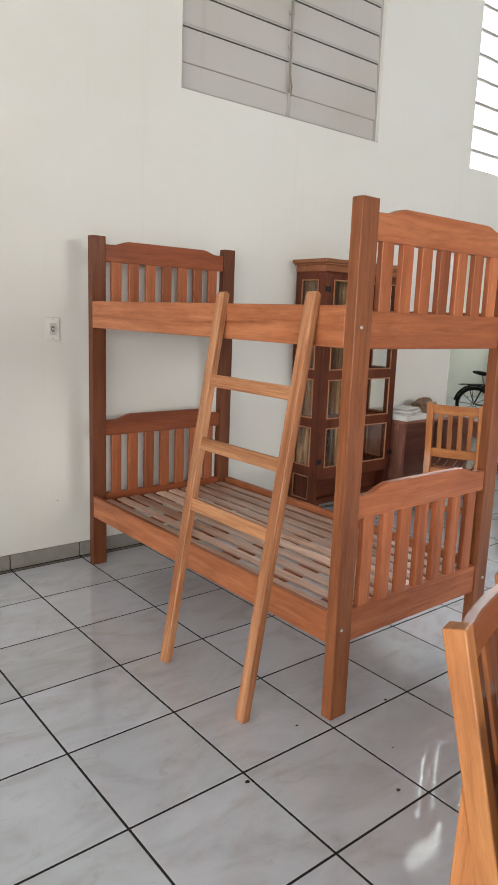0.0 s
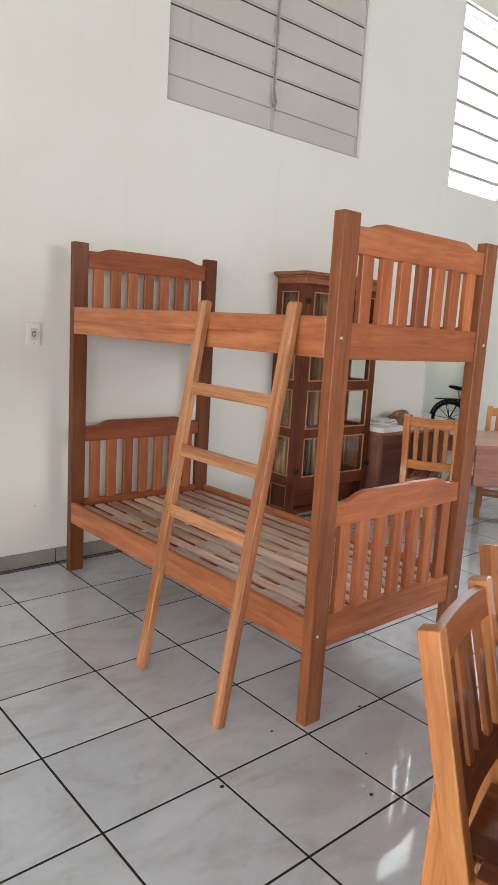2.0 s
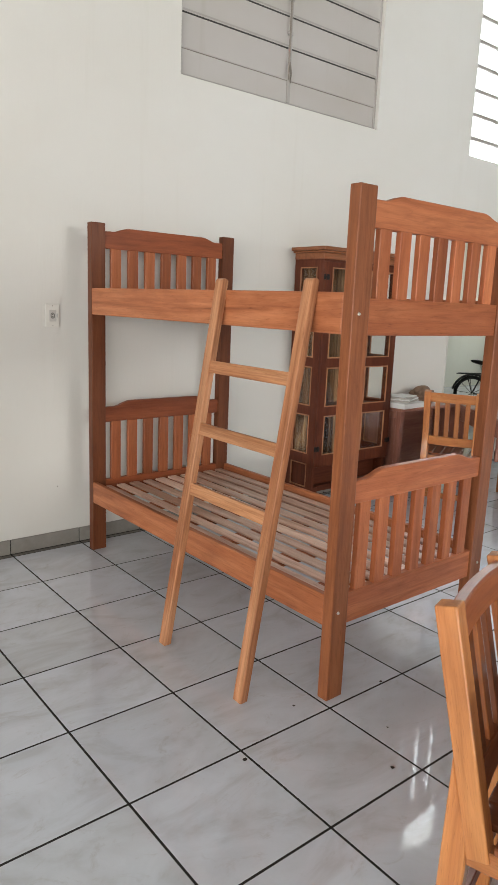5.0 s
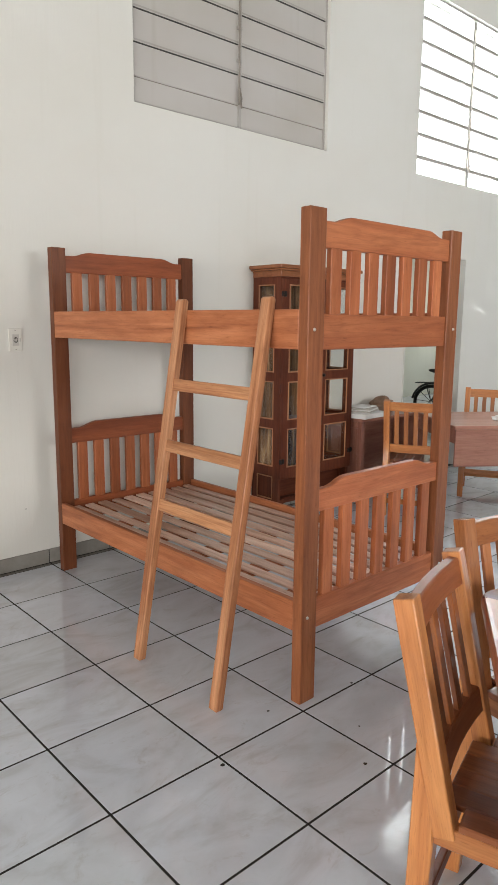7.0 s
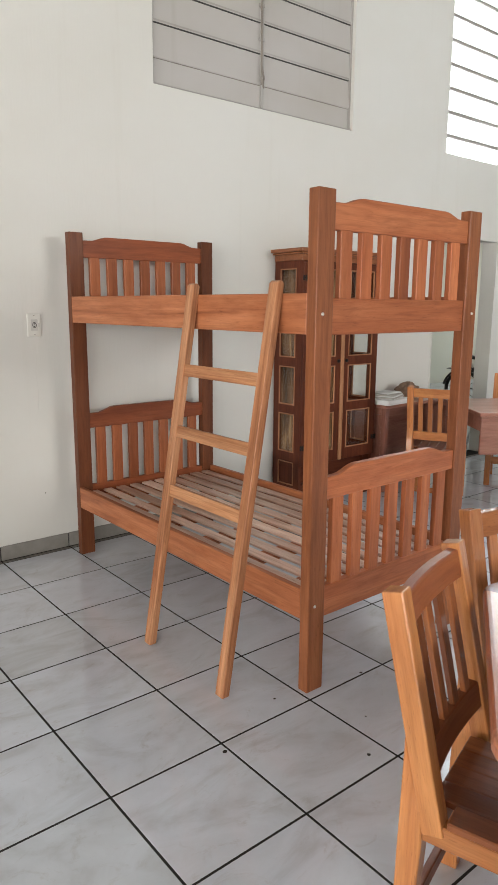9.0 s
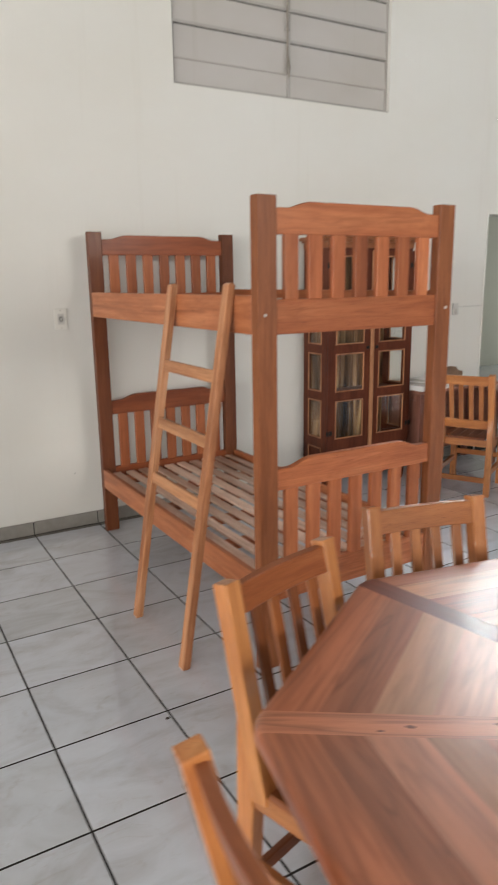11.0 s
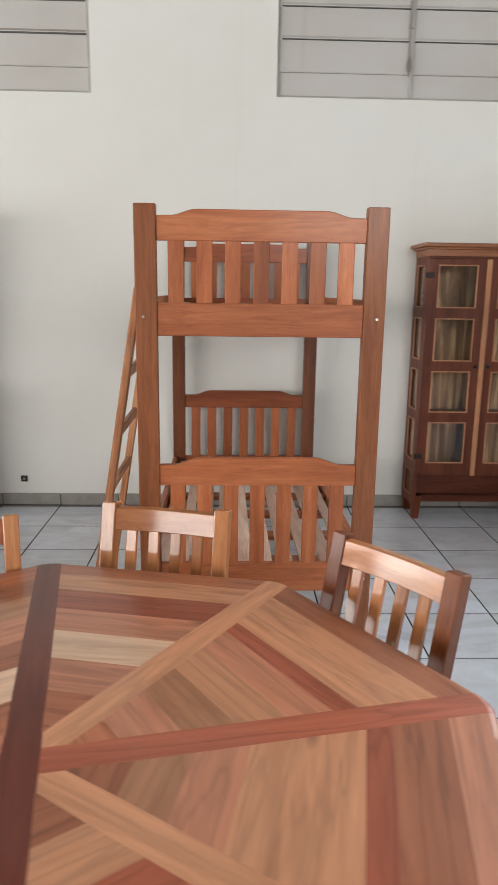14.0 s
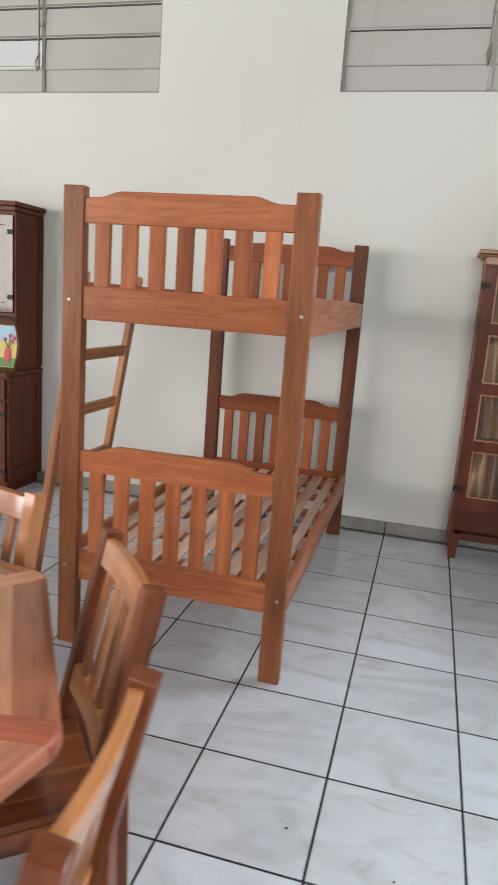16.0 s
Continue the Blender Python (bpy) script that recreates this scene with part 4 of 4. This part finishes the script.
def painted_picture():
    """A small flower picture leaning in the niche of the hutch."""
    p = thing("flower_picture", pose(0.205, 3.60, 0.903, -7, 0, 0), "small colourful painting of red flowers in the hutch niche", "picture")
    part("canvas", box(-0.13, 0.13, 0.0, 0.014, 0.0, 0.31, 0.002), art_yellow, p)
    part("sky_wash", box(-0.125, 0.125, -0.0008, -0.0002, 0.19, 0.305), art_blue, p)
    part("leaf_wash", box(-0.125, 0.125, -0.0008, -0.0002, 0.005, 0.07), art_green, p)
    v = bmesh.new()
    bmesh.ops.create_uvsphere(v, u_segments=14, v_segments=10, radius=1.0)
    for q in v.verts:
        q.co = Vector((q.co.x * 0.030, q.co.y * 0.004 - 0.004, 0.095 + q.co.z * 0.060))
    part("vase", v, art_red, p, "red vase", True)
    for x, z in ((0.012, 0.235), (0.048, 0.218), (-0.03, 0.205), (0.03, 0.195)):
        part("stem", tube([(0, -0.004, 0.15), (x * 0.7, -0.004, (0.15 + z) / 2), (x, -0.004, z)], 0.0022, 5), art_green, p)
        f = bmesh.new()
        bmesh.ops.create_icosphere(f, subdivisions=2, radius=0.015, matrix=Matrix.Translation((x, -0.004, z)) @ Matrix.Diagonal((1, 0.25, 1, 1)))
        part("flower", f, art_red, p)
    return p


painted_picture()


# ---- work table with a deep apron, and what lies on it ----
def work_table():
    t = thing("work_table", pose(4.52, 2.66, 0, 0, 0, -36), "reddish wooden work table with a deep front panel", "table")
    part("tabletop", box(-0.02, 1.55, -0.02, 0.80, 0.715, 0.742, 0.005, segments=2), table_wood, t)
    part("front_panel", box(0.0, 1.53, 0.0, 0.022, 0.425, 0.715, 0.003), table_wood, t)
    part("rear_panel", box(0.0, 1.53, 0.758, 0.78, 0.60, 0.715, 0.003), table_wood, t)
    for x in (0.0, 1.508):
        part("end_panel", box(x, x + 0.022, 0.022, 0.758, 0.60, 0.715, 0.003), table_wood, t)
    for x in (0.95, 1.43):
        for y in (0.36, 0.69):
            part("leg", box(x, x + 0.065, y, y + 0.065, 0, 0.715, 0.004), dark_z, t)
    return t


work_table()


def desk():
    d = thing("desk", pose(4.335, 3.41, 0), "dark reddish wooden desk with a side panel against the wall", "desk")
    part("desktop", box(-0.02, 0.95, -0.02, 0.385, 0.700, 0.725, 0.004), table_wood, d)
    for x in (0.0, 0.885):
        for y in (0.0, 0.325):
            part("leg", box(x, x + 0.045, y, y + 0.045, 0, 0.700, 0.003), table_upright, d)
        part("side_rail", box(x + 0.008, x + 0.037, 0.045, 0.325, 0.64, 0.700, 0.003), table_wood, d)
        part("side_panel", box(x + 0.004, x + 0.030, 0.045, 0.325, 0.20, 0.64, 0.002), table_upright, d)
    part("modesty_panel", box(0.045, 0.885, 0.330, 0.348, 0.12, 0.700, 0.003), table_wood, d)
    return d


desk()


def paper_stack(name, m, sizes, mats, label, category):
    s = thing(name, m, label, category)
    z = 0.0
    rnd = random.Random(5)
    for (a, b, h), mat in zip(sizes, mats):
        o = part("sheaf", box(-a / 2, a / 2, -b / 2, b / 2, z, z + h, min(0.003, h / 3)), mat, s)
        o.matrix_local = pose(rnd.uniform(-0.01, 0.01), rnd.uniform(-0.01, 0.01), 0, 0, 0, rnd.uniform(-9, 9))
        z += h + 0.0005
    return s


paper_stack("paper_ream", pose(4.47, 3.50, 0.726), [(0.33, 0.25, 0.040)], [paper], "thick white ream of paper on the desk", "paper")
paper_stack("magazine_pile", pose(4.50, 3.53, 0.767, 0, 0, 15), [(0.27, 0.20, 0.012), (0.26, 0.19, 0.010), (0.24, 0.18, 0.012), (0.20, 0.15, 0.008)], [newsprint, paper, newsprint, paper], "untidy thin pile of grey magazines on the paper ream", "magazines")


def crumpled(name, m, size, mat, label, category, seed, rough=0.35):
    b = bmesh.new()
    bmesh.ops.create_icosphere(b, subdivisions=3, radius=1.0)
    for v in b.verts:
        k = 1 + rough * noise.noise(v.co * 1.9 + Vector((seed, 0, 0))) + 0.12 * noise.noise(v.co * 5 + Vector((0, seed, 0)))
        v.co = Vector((v.co.x * size[0] * k, v.co.y * size[1] * k, max(v.co.z * k, -0.55) * size[2]))
    low = min(v.co.z for v in b.verts)
    for v in b.verts:
        v.co.z -= low
    ob = part(name, b, mat)
    ob.matrix_world = m
    return tagged(ob, label, category)


crumpled("cloth_bag", pose(4.87, 3.62, 0.726), (0.12, 0.09, 0.085), cloth_brown, "crumpled brown cloth bag on the desk", "bag", 3.0)
crumpled("crumpled_paper", pose(5.06, 2.62, 0.743), (0.045, 0.035, 0.022), paper, "crumpled white paper on the work table", "paper", 8.0, 0.8)
crumpled("crumpled_paper", pose(5.13, 2.60, 0.743), (0.030, 0.035, 0.018), paper, "crumpled white paper on the work table", "paper", 9.0, 0.8)


def tray():
    t = thing("oval_tray", pose(5.35, 2.42, 0.743, 0, 0, -36), "brown oval tray with a rim on the work table", "tray")
    ring = [(0.17 * math.cos(k * math.tau / 28), 0.11 * math.sin(k * math.tau / 28), 0.028) for k in range(28)]
    part("rim", tube(ring, 0.010, 6, True), wicker, t)
    b = bmesh.new()
    bmesh.ops.create_cone(b, cap_ends=True, segments=28, radius1=0.145, radius2=0.168, depth=0.026, matrix=Matrix.Diagonal((1, 0.65, 1, 1)) @ Matrix.Translation((0, 0, 0.014)))
    part("base", b, wicker, t)
    return t


tray()


# ---- bicycle behind the doorway ----
def bicycle():
    R = 0.275
    b = thing("bicycle", pose(9.28, 5.98, 0, 0, 0, 127), "small black bicycle with a rear rack, standing in the back room", "bicycle")
    rear, front = Vector((0, 0, R)), Vector((-0.86, 0, R))
    for c in (rear, front):
        ring = [c + Vector((math.cos(k * math.tau / 36), 0, math.sin(k * math.tau / 36))) * (R - 0.020) for k in range(36)]
        wheel = part("wheel", tube(ring, 0.020, 8, True), rubber, b, "black rubber tyre", True)
        part("rim", tube([c + (p - c) * 0.90 for p in ring], 0.009, 6, True), black_paint, wheel)
        part("hub", tube([c + Vector((0, -0.04, 0)), c + Vector((0, 0.04, 0))], 0.018, 10), steel, wheel)
        for k in range(10):
            a = k * math.tau / 10
            part("spoke", tube([c, c + Vector((math.cos(a + 0.12), 0, math.sin(a + 0.12))) * (R - 0.035)], 0.0045, 5), black_paint, wheel)
    crank, seat, head = Vector((-0.34, 0, R - 0.02)), Vector((-0.13, 0, 0.58)), Vector((-0.66, 0, 0.62))
    for p, q, r in ((crank, seat, 0.016), (seat, head, 0.016), (crank, head, 0.019), (head + Vector((0.012, 0, -0.06)), front, 0.014)):
        part("frame_tube", tube([p, q], r, 8), black_paint, b)
    for s in (-0.03, 0.03):
        o = Vector((0, s, 0))
        part("stay", tube([crank + o * 0.5, rear + o], 0.009, 6), black_paint, b)
        part("stay", tube([seat + o * 0.3, rear + o], 0.009, 6), black_paint, b)
        part("rack_leg", tube([rear + o * 1.4, Vector((0.10, s * 1.7, 0.575))], 0.006, 6), black_paint, b)
    part("rack", tube([(-0.16, -0.05, 0.585), (0.21, -0.05, 0.575), (0.25, 0.0, 0.572), (0.21, 0.05, 0.575), (-0.16, 0.05, 0.585)], 0.007, 6), black_paint, b)
    for k in range(4):
        part("rack_bar", tube([(-0.05 + 0.09 * k, -0.05, 0.58), (-0.05 + 0.09 * k, 0.05, 0.58)], 0.005, 5), black_paint, b)
    guard = [(math.cos(a) * (R + 0.018), 0, R + math.sin(a) * (R + 0.018)) for a in [radians(10 + 12 * k) for k in range(13)]]
    part("mudguard", tube(guard, 0.017, 6), black_paint, b, "", True)
    part("seat_post", tube([seat, seat + Vector((0.045, 0, 0.15))], 0.012, 8), steel, b)
    s = bmesh.new()
    bmesh.ops.create_uvsphere(s, u_segments=16, v_segments=10, radius=1.0)
    for v in s.verts:
        wide = 0.085 if v.co.x > 0 else 0.085 * (1 + 0.72 * v.co.x)
        v.co = Vector((-0.075 + v.co.x * 0.14, v.co.y * wide, 0.755 + v.co.z * 0.032 + 0.02 * v.co.x))
    part("saddle", s, rubber, b, "black padded saddle", True)
    part("handlebar", tube([(-0.60, -0.25, 0.80), (-0.66, -0.12, 0.80), (-0.70, 0, 0.74), (-0.66, 0.12, 0.80), (-0.60, 0.25, 0.80)], 0.011, 8), steel, b)
    part("stem", tube([head, (-0.70, 0, 0.74)], 0.013, 8), steel, b)
    for sx in (-1, 1):
        part("crank_arm", tube([crank + Vector((0, sx * 0.05, 0)), crank + Vector((sx * 0.07, sx * 0.06, -sx * 0.10))], 0.008, 6), steel, b)
        part("pedal", box(crank.x + sx * 0.07 - 0.035, crank.x + sx * 0.07 + 0.035, sx * 0.09 - 0.03, sx * 0.09 + 0.03, crank.z - sx * 0.10 - 0.008, crank.z - sx * 0.10 + 0.008, 0.003), rubber, b)
    part("kickstand", tube([crank + Vector((0.05, 0.02, 0)), (-0.22, 0.13, 0.006)], 0.007, 6), steel, b)
    return b


bicycle()


# ---- fittings on the wall ----
def wall_plate(name, x, z, w, h, label, category):
    p = thing(name, pose(x, WALL, z), label, category)
    part("plate", box(-w / 2, w / 2, -0.009, 0.0, -h / 2, h / 2, 0.003, segments=2), white_plastic, p)
    part("insert", box(-w * 0.25, w * 0.25, -0.011, -0.009, -h * 0.25, h * 0.25, 0.002), outlet_grey, p)
    ring = [Vector((0.011 * math.cos(k * math.tau / 20), -0.0108, 0.015 * math.sin(k * math.tau / 20))) for k in range(20)]
    part("socket_ring", tube(ring, 0.0020, 6, True), joint_shade_and_ring, p, "dark ring of the socket", True)
    for dz in (-0.007, 0.007):
        part("pin_hole", box(-0.003, 0.003, -0.0122, -0.0108, dz - 0.003, dz + 0.003), dirt, p)
    part("switch", box(0.022, 0.030, -0.0125, -0.009, -0.010, 0.012, 0.001), outlet_grey, p)
    for dz in (-0.42, 0.42):
        screw = bmesh.new()
        bmesh.ops.create_cone(screw, cap_ends=True, segments=10, radius1=0.003, radius2=0.0026, depth=0.002, matrix=Matrix.Translation((0, -0.0095, dz * h)) @ Matrix.Rotation(radians(90), 4, "X"))
        part("screw", screw, rod_dirt_and_shade, p)
    return p


wall_plate("wall_outlet", 1.625, 1.385, 0.082, 0.130, "white plastic wall socket plate on the plaster", "outlet")
low = thing("open_socket_box", pose(0.651, WALL, 0.20), "small black open socket box low on the wall", "outlet")
part("frame", box(-0.025, 0.025, -0.006, 0, -0.023, 0.023, 0.002), dirt, low)
part("core", box(-0.010, 0.010, -0.010, -0.006, -0.009, 0.009, 0.002), rod_dirt_and_shade, low)
sw = thing("cable_box", pose(5.08, WALL, 1.335), "small grey cable box on the wall with a thin cable", "cable box")
part("box", box(-0.028, 0.028, -0.022, 0, -0.05, 0.05, 0.003), outlet_grey, sw)
part("plug", box(-0.014, 0.014, -0.045, -0.022, -0.045, -0.005, 0.003), outlet_grey, sw)
part("cable", tube([(0.028, -0.005, 0.02), (0.12, -0.005, 0.018), (0.25, -0.005, 0.02), (0.345, -0.005, 0.02)], 0.004, 6), outlet_grey, sw)

crack = bmesh.new()
cr = random.Random(4)
p0 = Vector((1.640, WALL - 0.0003, 1.27))
path = [p0]
while path[-1].z > 0.86:
    path.append(path[-1] + Vector((cr.uniform(-0.006, 0.006), 0, -0.03)))
tagged(part("plaster_crack", tube(path, 0.0005, 4), plain("crack_shade", (0.65, 0.64, 0.60), 0.9)), "thin crack in the plaster below the socket", "crack")


def speck(name, m, size, label, category, group, seed):
    b = bmesh.new()
    bmesh.ops.create_icosphere(b, subdivisions=2, radius=size)
    for v in b.verts:
        v.co *= 1 + 0.5 * noise.noise(v.co * (1.2 / size) + Vector((seed, 2, 1)))
        v.co.z = max(v.co.z * 0.35, -0.0004)
    low = min(v.co.z for v in b.verts)
    for v in b.verts:
        v.co.z -= low
    ob = part(name, b, dirt)
    ob.matrix_world = m
    return tagged(ob, label, category, group)


for i, (x, y, s) in enumerate(((1.325, 1.565, 0.008), (1.54, 1.86, 0.006), (1.70, 1.245, 0.007), (2.08, 1.62, 0.006), (1.67, 1.70, 0.005), (2.43, 0.95, 0.009), (2.98, 0.92, 0.005), (3.30, 0.83, 0.004), (1.86, 1.40, 0.004))):
    speck("dirt_speck", pose(x, y, 0), s, "small dark speck of dirt on the floor tiles", "dirt", "specks on the floor", i * 3.7)

speck("wall_mark", pose(1.64, WALL, 0.37, 90), 0.0035, "small dark chip in the plaster low on the wall", "wall mark", "", 5.1)

# ---- baseboard and floor, piece by piece ----
baseboard = thing("baseboard", pose(0, 0, 0), "grey ceramic tile skirting along the white wall", "baseboard", kind="structure")
skirt = box(0.003, PITCH - 0.003, -0.009, 0.0, 0.0, 0.088, 0.002)
skirt_mesh = part("skirting_tile", skirt, base_tile, baseboard)
k0 = math.floor((WX0 - GX) / PITCH) + 1
skirt_mesh.matrix_local = Matrix.Translation((GX + PITCH * k0, WALL, 0))
for k in range(k0 + 1, 30):
    x = GX + PITCH * k
    if x > WX1 - PITCH:
        break
    if x + PITCH > DOOR[0] and x < DOOR[1]:
        continue
    o = new("skirting_tile", skirt_mesh.data)
    o.parent = baseboard
    o.matrix_local = Matrix.Translation((x, WALL, 0))
for a, c in ((WX0 + 0.01, DOOR[0] - 0.02), (DOOR[1] + 0.02, WX1 - 0.01)):
    part("joint_filling", box(a, c, WALL - 0.004, WALL, 0.0, 0.084), grout, baseboard)

floor = structure("floor", box(WX0 - 0.15, WX1 + 0.15, WY0 - 0.15, WALL + 0.16, -0.10, -0.0008), grout, "light grey marbled ceramic tile floor with dark joints", "floor")


def tile_mesh(w, h, name, surface):
    b = bmesh.new()
    g, c, z0 = 0.0042, 0.0008, -0.0008
    lo = [(g, g), (w - g, g), (w - g, h - g), (g, h - g)]
    hi = [(g + c, g + c), (w - g - c, g + c), (w - g - c, h - g - c), (g + c, h - g - c)]
    a = [b.verts.new((x, y, z0)) for x, y in lo]
    m = [b.verts.new((x, y, -0.0005)) for x, y in lo]
    t = [b.verts.new((x, y, 0)) for x, y in hi]
    for p, q in ((a, m), (m, t)):
        for i in range(4):
            b.faces.new((p[i], p[(i + 1) % 4], q[(i + 1) % 4], q[i]))
    b.faces.new(t)
    me = bpy.data.meshes.new(name)
    b.to_mesh(me)
    b.free()
    me.materials.append(surface)
    return me


whole_tile = tile_mesh(PITCH, PITCH, "tile", tile)
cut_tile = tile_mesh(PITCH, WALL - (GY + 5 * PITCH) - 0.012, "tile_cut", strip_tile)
turned = Matrix.Translation((PITCH, PITCH, 0)) @ Matrix.Rotation(math.pi, 4, "Z")
rest = []
tr = random.Random(11)
for i in range(-37, 20):
    for j in range(-17, 6):
        x, y = GX + PITCH * i, GY + PITCH * j
        if x < WX0 or x + PITCH > WX1 + 0.3 or y < WY0:
            continue
        near = -5 <= i <= 12 and -6 <= j
        if near:
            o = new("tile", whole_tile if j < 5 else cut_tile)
            o.parent = floor
            o.matrix_local = Matrix.Translation((x, y, 0)) @ (turned if j < 5 and tr.random() < 0.5 else Matrix())
        else:
            rest.append((x, y, j))
vs, fs = [], []
for x, y, j in rest:
    h = PITCH if j < 5 else WALL - (GY + 5 * PITCH) + 0.002
    g, n = 0.0042, len(vs)
    for z in (-0.0008, 0.0):
        vs += [(x + g, y + g, z), (x + PITCH - g, y + g, z), (x + PITCH - g, y + h - g, z), (x + g, y + h - g, z)]
    fs += [(n + 4, n + 5, n + 6, n + 7)] + [(n + a, n + (a + 1) % 4, n + 4 + (a + 1) % 4, n + 4 + a) for a in range(4)]
me = bpy.data.meshes.new("far_tiles")
me.from_pydata(vs, [], fs)
me.materials.append(tile)
far = new("far_tiles", me)
far.parent = floor
far["kind"] = "stuff"
